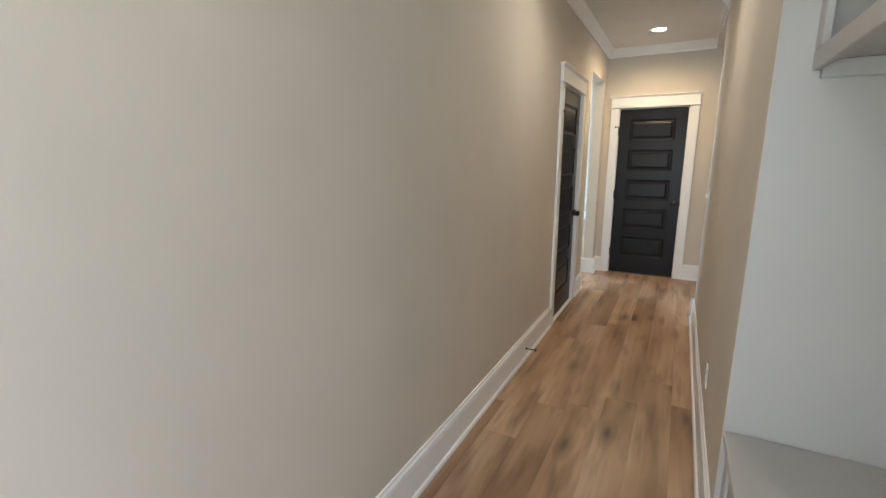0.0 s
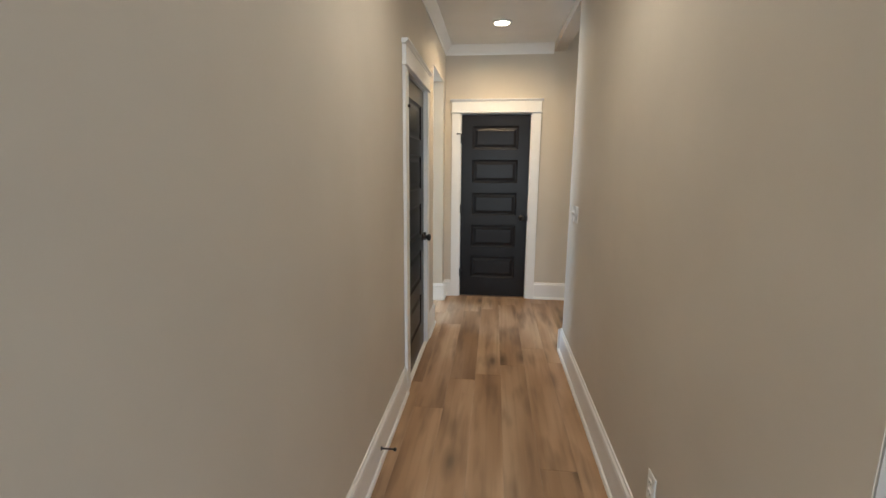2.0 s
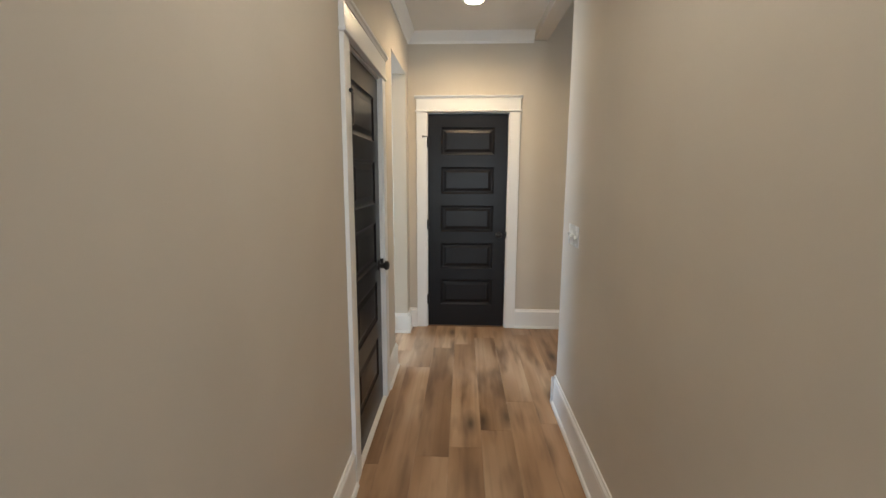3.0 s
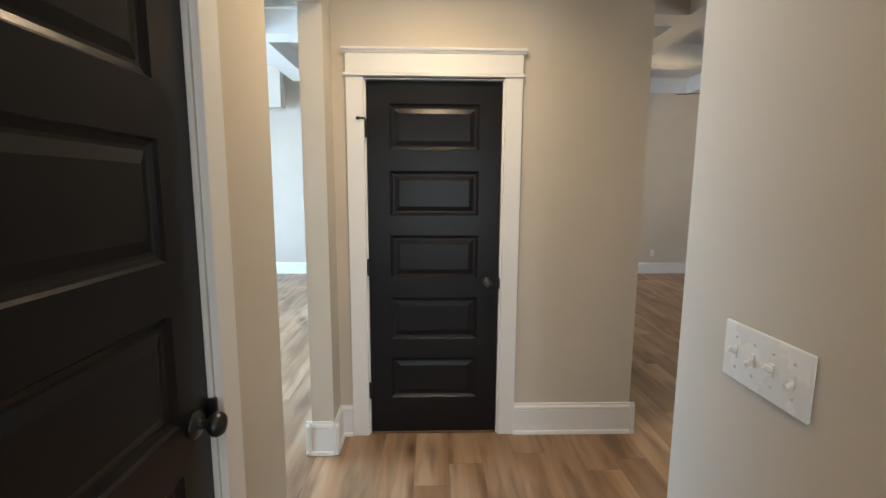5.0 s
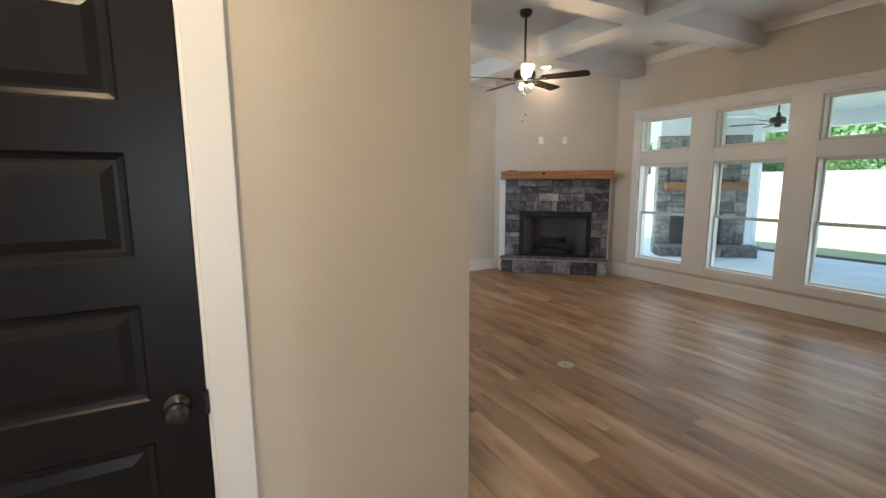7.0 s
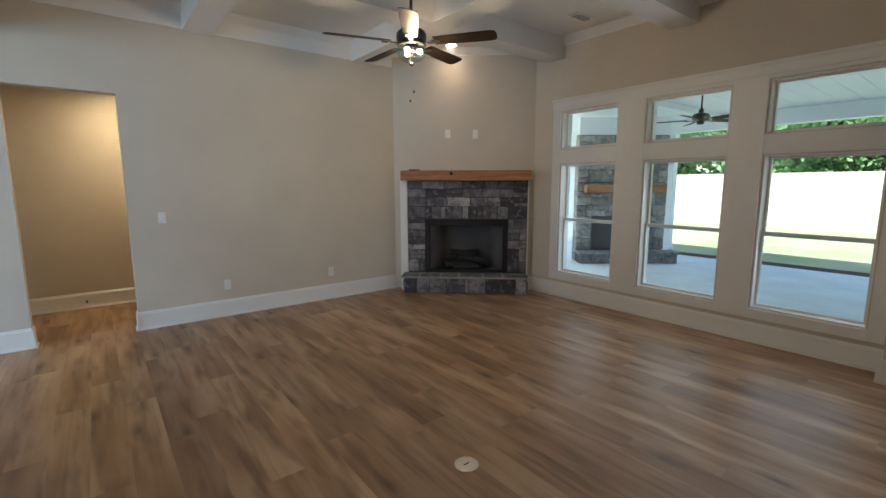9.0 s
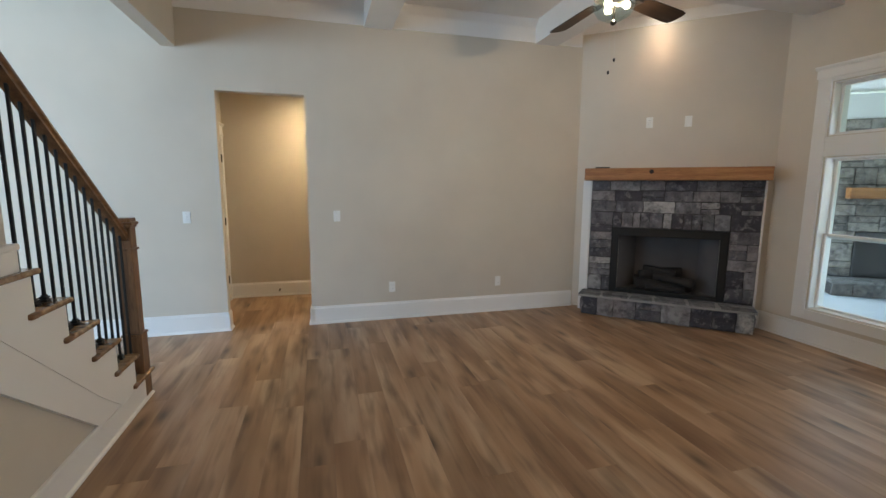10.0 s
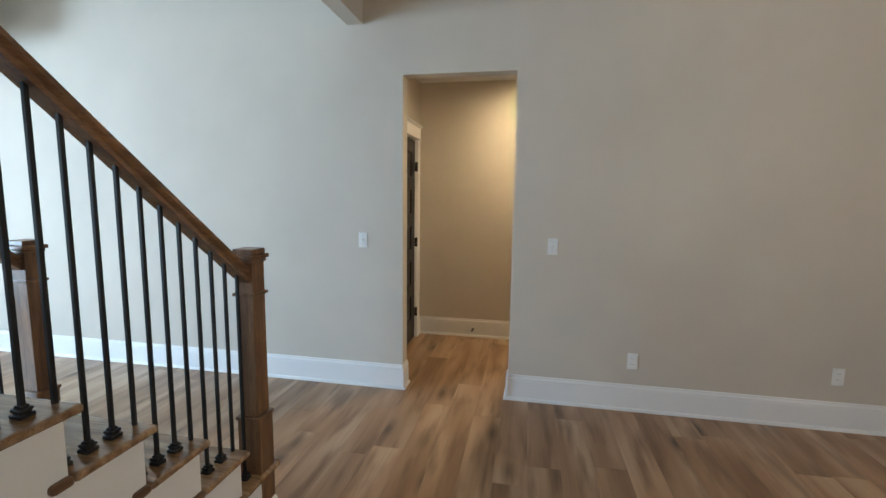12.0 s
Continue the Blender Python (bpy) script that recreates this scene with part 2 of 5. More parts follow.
def leaf_material():
    m, t, b = material("leaves", (0.07, 0.13, 0.03), 0.6)
    r = t.nodes.new("ShaderNodeNewGeometry").outputs["Random Per Island"]
    t.links.new(ramp(t, r, [(0, (0.16, 0.30, 0.13)), (0.5, (0.28, 0.45, 0.20)), (1, (0.40, 0.55, 0.30))]), b.inputs["Base Color"])
    tl, mx = t.nodes.new("ShaderNodeBsdfTranslucent"), t.nodes.new("ShaderNodeMixShader")
    mx.inputs[0].default_value = 0.5
    t.links.new(b.inputs["Base Color"].links[0].from_socket, tl.inputs[0])
    t.links.new(b.outputs[0], mx.inputs[1])
    t.links.new(tl.outputs[0], mx.inputs[2])
    t.links.new(mx.outputs[0], t.nodes["Material Output"].inputs[0])
    return m


LEAF = leaf_material()
BARK = ground_material("bark", (0.09, 0.065, 0.045), (0.15, 0.11, 0.08), (0.06, 0.045, 0.035), 18)
# ---- mesh helpers ----
def link_mesh(name, bm, mat, parent=None, smooth=False):
    me = bpy.data.meshes.new(name)
    bm.normal_update()
    bm.to_mesh(me)
    bm.free()
    if smooth:
        me.polygons.foreach_set("use_smooth", [True] * len(me.polygons))
    me.materials.append(mat)
    ob = new(name, me)
    if parent is not None:
        ob.parent = parent
    return ob


def part(name, bm, mat, parent, label="", smooth=False):
    ob = link_mesh(name, bm, mat, parent, smooth)
    return tagged(ob, label) if label else ob


def thing(name, label, category, m=None, group="", kind=""):
    ob = new(name)
    ob.empty_display_size = 0.05
    if m is not None:
        ob.matrix_basis = m
    return tagged(ob, label, category, group, kind)


def add_box(bm, lo, hi, bevel=0.0, segments=1):
    c = [(a + b) / 2 for a, b in zip(lo, hi)]
    s = [abs(b - a) for a, b in zip(lo, hi)]
    r = bmesh.ops.create_cube(bm, size=1.0, matrix=Matrix.LocRotScale(c, None, s))
    if bevel:
        edges = {e for v in r["verts"] for e in v.link_edges}
        bmesh.ops.bevel(bm, geom=list(edges), offset=bevel, segments=segments, affect="EDGES", profile=0.5)
    return bm


def boxes(*items, bevel=0.0, segments=1):
    """A bmesh of boxes (lo, hi)."""
    bm = bmesh.new()
    for lo, hi in items:
        add_box(bm, lo, hi, bevel, segments)
    return bm


def lathe(profile, steps=20, axis="z"):
    """A turned solid from (radius, height) pairs."""
    bm = bmesh.new()
    rings = []
    for r, h in profile:
        ring = []
        for i in range(steps):
            a = 2 * math.pi * i / steps
            p = (r * math.cos(a), r * math.sin(a), h)
            if axis == "x":
                p = (h, p[0], p[1])
            elif axis == "y":
                p = (p[0], h, p[1])
            ring.append(bm.verts.new(p))
        rings.append(ring)
    for a, b in zip(rings, rings[1:]):
        for i in range(steps):
            j = (i + 1) % steps
            bm.faces.new((a[i], a[j], b[j], b[i]))
    bm.faces.new(rings[0][::-1])
    bm.faces.new(rings[-1])
    bmesh.ops.recalc_face_normals(bm, faces=bm.faces)
    return bm


def sweep(profile, p0, p1, out):
    """A moulding: profile points (distance out from the wall, height) drawn from p0 to p1; out is the unit way into the room."""
    bm = bmesh.new()
    ends = []
    for p in (p0, p1):
        ends.append([bm.verts.new((p[0] + out[0] * d, p[1] + out[1] * d, p[2] + h)) for d, h in profile])
    n = len(profile)
    for i in range(n):
        j = (i + 1) % n
        bm.faces.new((ends[0][i], ends[0][j], ends[1][j], ends[1][i]))
    bm.faces.new(ends[0])
    bm.faces.new(ends[1][::-1])
    bmesh.ops.recalc_face_normals(bm, faces=bm.faces)
    return bm


def wall(name, axis, face, depth, a0, a1, z0, z1, holes=(), mat=None, label="", skip_tag=False):
    """A wall along axis 'x' or 'y' between a0 and a1; face and depth are its two sides; holes are (b0, b1, zlo, zhi)."""
    bm = bmesh.new()
    lo, hi = min(face, depth), max(face, depth)
    cuts = sorted({a0, a1, *[v for h in holes for v in h[:2]]})
    for c0, c1 in zip(cuts, cuts[1:]):
        spans = [(z0, z1)]
        for b0, b1, h0, h1 in sorted(holes, key=lambda h: h[2]):
            if b0 <= c0 + 1e-6 and b1 >= c1 - 1e-6:
                last = spans.pop()
                if h0 > last[0] + 1e-6:
                    spans.append((last[0], h0))
                spans.append((h1, last[1]))
        for s0, s1 in spans:
            if s1 - s0 > 1e-4:
                if axis == "x":
                    add_box(bm, (c0, lo, s0), (c1, hi, s1))
                else:
                    add_box(bm, (lo, c0, s0), (hi, c1, s1))
    bmesh.ops.remove_doubles(bm, verts=bm.verts, dist=1e-5)
    ob = link_mesh(name, bm, mat or WALL)
    return tagged(ob, label or "smooth beige painted drywall wall", "wall", kind="structure")


# ---- plan ----
XL, XR = -0.84, 0.295            # hall walls
YE = 5.966                       # closet wall at the hall's end
YB = 11.06                       # back wall of the great room
XW = 6.03                        # window wall
HALL_Z, ROOM_Z, BEAM_Z, HEAD_Z = 2.75, 3.30, 3.055, 2.675
T = 0.12

wall("wall_hall_left", "y", XL, XL - T, -3.0, 5.775, 0, HALL_Z + 0.6,
     [(3.735, 4.505, 0, 2.055), (4.985, 5.775, 0, 2.36)])
wall("wall_hall_right", "y", XR, XR + T, 1.62, 4.475, 0, HALL_Z + 0.6)
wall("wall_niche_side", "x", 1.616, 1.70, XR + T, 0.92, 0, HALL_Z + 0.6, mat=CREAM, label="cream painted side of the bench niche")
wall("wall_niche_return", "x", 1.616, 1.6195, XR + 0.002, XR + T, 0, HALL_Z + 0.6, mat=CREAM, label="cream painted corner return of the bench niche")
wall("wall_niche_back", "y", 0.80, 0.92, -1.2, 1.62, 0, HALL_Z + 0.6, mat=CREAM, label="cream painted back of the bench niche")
wall("wall_niche_far_side", "x", -1.2, -1.32, XR, 0.92, 0, HALL_Z + 0.6)
# unseen rear of the hall; both openings are assumed, for the daylight fills
wall("wall_hall_rear_right", "y", XR, XR + T, -3.0, -1.32, 0, HALL_Z + 0.6, [(-2.65, -1.55, 0, 2.25)])
wall("wall_hall_rear", "x", -3.0, -3.12, XL - T, XR + T, 0, HALL_Z + 0.6, [(-0.8, 0.2, 0, 2.2)])
wall("wall_closet_front", "x", YE, YE + T, XL - T, 0.90, 0, ROOM_Z, [(-0.672, 0.100, 0, 2.058)])
wall("wall_opening_return", "y", XL, XL - T, 5.775, YE, 0, ROOM_Z)
wall("wall_stair_right", "y", 0.35, 0.21, YE + T, 8.455, 0, ROOM_Z)
wall("wall_stair_left", "y", XL, XL - T, YE + T, 8.455, 0, ROOM_Z)
wall("wall_stair_top", "x", 6.5, 6.62, XL, 0.21, 0, ROOM_Z)
wall("wall_back", "x", YB, YB + T, -5.22, 6.6, 0, ROOM_Z, [(0.650, 1.464, 0, 2.362)])
WIN_Y = [(8.522, 9.298), (7.368, 8.180), (6.243, 7.060)]
SILL, LOW_TOP, TRAN0, TRAN1 = 0.332, 1.748, 1.938, 2.407    # window heights
win_holes = []
for y0, y1 in WIN_Y:
    win_holes += [(y0, y1, SILL, LOW_TOP), (y0, y1, TRAN0, TRAN1)]
wall("wall_windows", "y", XW, XW + 0.20, 1.5, YB, 0, ROOM_Z, win_holes + [(2.6, 5.0, 0.9, 2.3)])
wall("wall_stub", "x", 5.945, 6.095, 5.765, XW, 0, ROOM_Z)
wall("wall_kitchen_south", "x", 1.5, 1.38, 0.92, XW + 0.2, 0, ROOM_Z)
wall("wall_kitchen_west", "y", 0.92, 1.04, 1.70, 4.355, 0, ROOM_Z)
wall("wall_passage_south", "x", 4.355, 4.475, XR + T, 1.04, 0, ROOM_Z)
wall("wall_foyer_west", "y", -5.12, -5.24, 4.6, YB, 0, ROOM_Z, [(6.1, 8.9, 0.7, 2.45), (9.85, 10.79, 0, 2.06)])
wall("wall_foyer_south", "x", 4.6, 4.48, -5.24, XL - T, 0, ROOM_Z)
# small hall behind the back wall
wall("wall_back_hall_left", "y", 0.43, 0.31, YB + T, 12.48, 0, 2.75, [(11.66, 12.32, 0, 2.05)])
wall("wall_back_hall_end", "x", 12.48, 12.60, 0.31, 3.4, 0, 2.75)
wall("wall_back_hall_right", "y", 3.3, 3.42, YB + T, 12.48, 0, 2.75)
# diagonal chimney wall
ANG = radians(-42.3)
CX, CY = 4.646, 10.927
CH = pose(CX, CY, 0, 0, 0, -42.3)      # local x along the wall, local -y into the room
bm = bmesh.new()
gx, gz = (-0.30, 0.33, 1.45, 2.10), (0, 0.26, 0.99, ROOM_Z)
for y, flip in ((0.06, False), (0.18, True)):
    for i in range(3):
        for j in range(3):
            if (i, j) != (1, 1):
                quad = [bm.verts.new((gx[a], y, gz[b])) for a, b in ((i, j), (i + 1, j), (i + 1, j + 1), (i, j + 1))]
                bm.faces.new(quad[::-1] if flip else quad)
for (xa, za), (xb, zb) in (((0, 0), (3, 0)), ((3, 0), (3, 3)), ((3, 3), (0, 3)), ((0, 3), (0, 0)), ((1, 1), (1, 2)), ((1, 2), (2, 2)), ((2, 2), (2, 1)), ((2, 1), (1, 1))):
    bm.faces.new([bm.verts.new(p) for p in ((gx[xa], 0.06, gz[za]), (gx[xa], 0.18, gz[za]), (gx[xb], 0.18, gz[zb]), (gx[xb], 0.06, gz[zb]))])
bmesh.ops.remove_doubles(bm, verts=bm.verts, dist=1e-5)
bmesh.ops.recalc_face_normals(bm, faces=bm.faces)
bmesh.ops.transform(bm, matrix=CH, verts=bm.verts)
tagged(link_mesh("wall_chimney", bm, WALL), "smooth beige painted diagonal chimney wall", "wall", kind="structure")
# dropped headers
tagged(link_mesh("header_stair", boxes(((0.23, 8.455, 2.725), (0.35, YB, ROOM_Z)), ((XR + 0.002, 4.475, HEAD_Z), (XR + T, YE, ROOM_Z))), WALL), "beige drywall dropped header beam", "header", kind="structure")
tagged(link_mesh("header_kitchen", boxes(((0.90, 5.95, HEAD_Z), (5.765, 6.09, ROOM_Z))), WALL), "beige drywall dropped header beam", "header", kind="structure")
tagged(link_mesh("header_foyer", boxes(((-5.12, 10.55, 2.69), (-2.6, 10.75, ROOM_Z))), WALL), "beige drywall dropped header beam", "header", kind="structure")

# ceilings
tagged(link_mesh("ceiling_hall", boxes(((XL - T, -3.12, HALL_Z), (0.92, 4.31, HALL_Z + 0.1)), ((XL, 4.31, HALL_Z), (XR, YE, HALL_Z + 0.1))), CEIL), "flat white painted ceiling", "ceiling", kind="structure")
tagged(link_mesh("ceiling_back_hall", boxes(((0.31, YB + T, 2.75), (3.42, 12.60, 2.85))), CEIL), "flat white painted ceiling", "ceiling", kind="structure")
tagged(link_mesh("ceiling_great_room", boxes(((-5.24, 3.88, ROOM_Z), (XW + 0.2, 12.0, ROOM_Z + 0.1)), ((0.92, 1.38, ROOM_Z), (XW + 0.2, 3.88, ROOM_Z + 0.1))), CEIL), "flat white coffered ceiling", "ceiling", kind="structure")
beam_items = []
for x0 in (2.07, 3.97):
    for y0, y1 in ((6.09, 7.72), (8.0, 9.30), (9.58, YB)):
        beam_items.append(((x0, y0, BEAM_Z), (x0 + 0.28, y1, ROOM_Z)))
for y0 in (7.72, 9.30):
    beam_items.append(((0.35, y0, BEAM_Z), (XW, y0 + 0.28, ROOM_Z)))
for x0 in (-4.0, -2.4):
    beam_items.append(((x0, 4.0, 3.07), (x0 + 0.28, 10.54, ROOM_Z)))
for y0 in (6.0, 8.4):
    beam_items.append(((-5.12, y0, 3.06), (XL - T, y0 + 0.28, ROOM_Z)))
tagged(link_mesh("ceiling_beams", boxes(*beam_items), CEIL), "white painted coffer beams on the ceiling", "beam", kind="structure")
FLOOR = tagged(link_mesh("floor", boxes(((-5.24, -3.12, -0.12), (XW + 0.2, 12.70, -0.008))), SUBFLOOR), "brown oak-look plank floor laid lengthwise", "floor", kind="structure")

# ---- mouldings ----
BASE = [(0, 0), (0.030, 0), (0.030, 0.006), (0.026, 0.018), (0.017, 0.022), (0.015, 0.145), (0.013, 0.152), (0.017, 0.157), (0.015, 0.168), (0.008, 0.176), (0.006, 0.188), (0, 0.190)]
CROWN = [(0, 0), (0.008, 0.0), (0.012, 0.018), (0.030, 0.040), (0.052, 0.066), (0.064, 0.080), (0.070, 0.095), (0, 0.095)]


def base_run(p0, p1, out):
    tagged(link_mesh("baseboard", sweep(BASE, (*p0, 0), (*p1, 0), out), TRIM), "tall white painted baseboard with shoe moulding", "baseboard", kind="structure")


def crown_run(p0, p1, out, z):
    tagged(link_mesh("trim_crown", sweep(CROWN, (*p0, z), (*p1, z), out), TRIM), "white painted crown moulding", "crown", kind="structure")


E_, W_, N_, S_ = (1, 0), (-1, 0), (0, 1), (0, -1)
base_run((XL, -3.0), (XL, 3.632), E_)
base_run((XL, 4.608), (XL, 5.015), E_)
base_run((XL - T, 4.985), (XL, 4.985), N_)
base_run((XL - T - 0.03, 5.775), (XL + 0.03, 5.775), S_)
base_run((XL, 5.745), (XL, YE), E_)
base_run((XL, YE), (-0.766, YE), S_)
base_run((0.194, YE), (0.93, YE), S_)
base_run((0.90, YE - 0.03), (0.90, YE + T + 0.03), E_)
base_run((XR, 1.62), (XR, 4.505), W_)
base_run((XR - 0.03, 4.475), (1.04, 4.475), N_)
base_run((-5.12, YB), (0.650, YB), S_)
base_run((0.650, YB - 0.03), (0.650, YB + T), E_)
base_run((1.464, YB - 0.03), (1.464, YB + T), W_)
base_run((1.464, YB), (4.57, YB), S_)
base_run((XW, 6.095), (XW, 9.745), W_)
base_run((5.735, 6.095), (XW, 6.095), N_)
base_run((5.765, 5.915), (5.765, 6.125), W_)
base_run((5.735, 5.945), (XW, 5.945), S_)
base_run((XW, 1.5), (XW, 5.945), W_)
base_run((0.43, YB + T), (0.43, 11.56), E_)
base_run((0.43, 12.422), (0.43, 12.48), E_)
base_run((0.43, 12.48), (3.3, 12.48), S_)
base_run((-5.12, 4.6), (-5.12, 9.73), E_)
base_run((XL - T, 4.6), (XL - T, 5.015), W_)
base_run((XL - T, 5.745), (XL - T, 6.128), W_)
base_run((XL - T - 0.031, 6.128), (XL - T - 0.031, 8.465), W_)
ch_dir, ch_out = Vector((math.cos(ANG), math.sin(ANG))), (math.sin(ANG), -math.cos(ANG))
cw = lambda w: (CX + ch_dir.x * w - ch_out[0] * 0.06, CY + ch_dir.y * w - ch_out[1] * 0.06)
base_run(cw(1.752), cw(1.815), ch_out)
for run in (((XL, -3.0), (XL, YE), E_), ((XL, YE), (XR, YE), S_), ((XR, -3.0), (XR, 4.475), W_)):
    crown_run(*run, HALL_Z - 0.095)
for run in (((0.35, YB), (4.58, YB), S_), (cw(-0.13), cw(1.815), ch_out), ((XW, 6.1), (XW, 9.745), W_), ((0.35, 6.1), (0.35, YB), E_)):
    crown_run(*run, ROOM_Z - 0.095)
tagged(link_mesh("trim_frieze", boxes(((0.35, YB - 0.012, 3.07), (2.07, YB, 3.206)), ((2.35, YB - 0.012, 3.07), (3.97, YB, 3.206)), ((4.25, YB - 0.012, 3.07), (4.57, YB, 3.206))), TRIM), "white painted frieze board under the crown", "trim", kind="structure")
crown_run((0.43, YB + T), (0.43, 12.48), E_, 2.655)
crown_run((0.43, 12.48), (3.3, 12.48), S_, 2.655)


# ---- doors ----
def knob_part(parent, m):
    k = part("knob", lathe([(0.001, 0.0), (0.032, 0.0), (0.033, 0.004), (0.030, 0.009), (0.012, 0.012), (0.0115, 0.030), (0.020, 0.036), (0.028, 0.046), (0.0285, 0.056), (0.022, 0.066), (0.008, 0.070), (0.001, 0.070)], 24), BLACK, parent, "round matt black door knob", True)
    k.matrix_basis = m


def panel_mesh(w, h):
    """A raised panel seen from -y: rings sink and rise again towards the field."""
    bm = bmesh.new()
    rings = []
    for inset, depth in ((0.0, 0.0), (0.006, 0.007), (0.018, 0.011), (0.026, 0.011), (0.052, 0.003)):
        x0, x1, z0, z1 = inset, w - inset, inset, h - inset
        rings.append([bm.verts.new(p) for p in ((x0, depth, z0), (x1, depth, z0), (x1, depth, z1), (x0, depth, z1))])
    for a, b in zip(rings, rings[1:]):
        for i in range(4):
            j = (i + 1) % 4
            bm.faces.new((a[i], a[j], b[j], b[i]))
    bm.faces.new(rings[-1])
    return bm


PANEL_Z = [(0.225, 0.475), (0.588, 0.838), (0.951, 1.201), (1.314, 1.564), (1.677, 1.927)]


def panel_door(name, m, width, label, knob_right=True, stop=True, swing=0.0):
    """A five-panel door with its casing; local x along the wall, -y into the room, origin at the opening's lower left corner."""
    d = thing(name, label, "door", m, kind="structure")
    g, h = 0.003, 2.045
    st = 0.125
    leaf = boxes(((g, 0.012, 0.008), (st, 0.047, h)), ((width - st, 0.012, 0.008), (width - g, 0.047, h)))
    zs = [0.008] + [v for p in PANEL_Z for v in p] + [h]
    for z0, z1 in zip(zs[::2], zs[1::2]):
        add_box(leaf, (st, 0.012, z0), (width - st, 0.047, z1))
    add_box(leaf, (st, 0.034, 0.1), (width - st, 0.046, h - 0.05))
    part("leaf", leaf, DOOR, d, "charcoal black painted five-panel door leaf")
    for z0, z1 in PANEL_Z:
        p = part("panel", panel_mesh(width - 2 * st, z1 - z0), DOOR, d)
        p.location = (st, 0.012, z0)
    kx = width - 0.068 if knob_right else 0.068
    knob_part(d, pose(kx, 0.012, 0.925, 90, 0, 0))
    lx = width - 0.004 if knob_right else 0.004
    part("strike_plate", boxes(((lx - 0.003, -0.008, 0.893), (lx + 0.008, 0.011, 0.957)), bevel=0.001), BLACK, d)
    hx = 0.0 if knob_right else width
    for z in (0.28, 1.02, 1.79):
        hinge = boxes(((hx - 0.004, -0.006, z - 0.045), (hx + 0.010, 0.011, z + 0.045)), bevel=0.001)
        bmesh.ops.create_cone(hinge, cap_ends=True, segments=12, radius1=0.008, radius2=0.008, depth=0.096, matrix=pose(hx + 0.002, -0.012, z))
        part("hinge", hinge, BLACK, d)
    if stop:
        sg = -1 if knob_right else 1
        xa, xb = sorted((hx - 0.002, hx + sg * 0.040))
        pin = boxes(((xa, -0.030, 1.838), (xb, -0.020, 1.848)), bevel=0.002)
        bmesh.ops.create_uvsphere(pin, u_segments=10, v_segments=8, radius=0.010, matrix=pose(hx + sg * 0.040, -0.028, 1.843))
        part("hinge_stop", pin, BLACK, d)
    # jamb
    part("jamb", boxes(((-0.014, 0.0, 0), (0, T, 2.072)), ((width, 0.0, 0), (width + 0.014, T, 2.072)), ((0, 0.0, 2.052), (width, T, 2.072))), TRIM, d, "white painted door jamb")
    # casing: side boards, thin bead, head board, cap
    part("casing_side", boxes(((-0.104, -0.020, 0), (-0.009, 0, 2.062)), bevel=0.002), TRIM, d)
    part("casing_side", boxes(((width + 0.009, -0.020, 0), (width + 0.104, 0, 2.062)), bevel=0.002), TRIM, d)
    part("casing_bead", boxes(((-0.116, -0.032, 2.063), (width + 0.116, 0, 2.080)), bevel=0.004, segments=2), TRIM, d)
    part("casing_head", boxes(((-0.104, -0.024, 2.081), (width + 0.104, 0, 2.180)), bevel=0.002), TRIM, d)
    cap = sweep([(0, 0), (0.026, 0), (0.032, 0.010), (0.040, 0.015), (0.042, 0.026), (0, 0.026)], (-0.121, 0, 2.181), (width + 0.121, 0, 2.181), (0, -1))
    part("casing_cap", cap, TRIM, d)
    return d


panel_door("door_1", pose(-0.661, YE, 0, 0, 0, 0), 0.75, "charcoal black closet door with white casing, closed")
panel_door("door_2", pose(XL, 3.737, 0, 0, 0, 90), 0.766, "charcoal black hall door with white casing, closed")
panel_door("door_3", pose(0.43, 11.67, 0, 0, 0, 90), 0.64, "charcoal black door with white casing in the back hall, closed", knob_right=False, stop=False)
tagged(link_mesh("threshold", boxes(((-0.655, YE - 0.004, 0.0005), (0.085, YE + 0.05, 0.010)), bevel=0.003), STAIN_X), "brown wood threshold strip", "threshold", kind="structure")
tagged(link_mesh("threshold", boxes(((XL - 0.10, 3.74, 0.0005), (XL + 0.016, 4.50, 0.012)), bevel=0.003), TRIM), "white painted door sill strip", "threshold", kind="structure")
# front door with glass
fd = thing("door_4", "dark painted front door with three-light glass, closed", "door", pose(-5.12, 9.86, 0, 0, 0, 90), kind="structure")
W4 = 0.92
part("leaf", boxes(((0, 0.02, 0.01), (0.08, 0.065, 2.05)), ((W4 - 0.08, 0.02, 0.01), (W4, 0.065, 2.05)), ((0.08, 0.02, 0.01), (W4 - 0.08, 0.065, 0.69)), ((0.08, 0.02, 1.89), (W4 - 0.08, 0.065, 2.05))), DOOR, fd)
p = part("panel", panel_mesh(W4 - 0.42, 0.36), DOOR, fd)
p.location = (0.21, 0.018, 0.22)
for z in (1.08, 1.48):
    part("muntin", boxes(((0.08, 0.03, z - 0.011), (W4 - 0.08, 0.055, z + 0.011))), DOOR, fd)
pn = part("pane", boxes(((0.08, 0.040, 0.69), (W4 - 0.08, 0.045, 1.89))), PANE, fd)
pn.visible_shadow = False
for z in (0.25, 1.0, 1.8):
    part("hinge", boxes(((W4 - 0.012, 0.004, z - 0.05), (W4 + 0.012, 0.02, z + 0.05)), bevel=0.002), BLACK, fd)
part("casing_side", boxes(((-0.112, -0.02, 0), (-0.006, 0, 2.06)), bevel=0.002), TRIM, fd)
part("casing_side", boxes(((W4 + 0.015, -0.02, 0), (W4 + 0.06, 0, 2.06)), bevel=0.002), TRIM, fd)
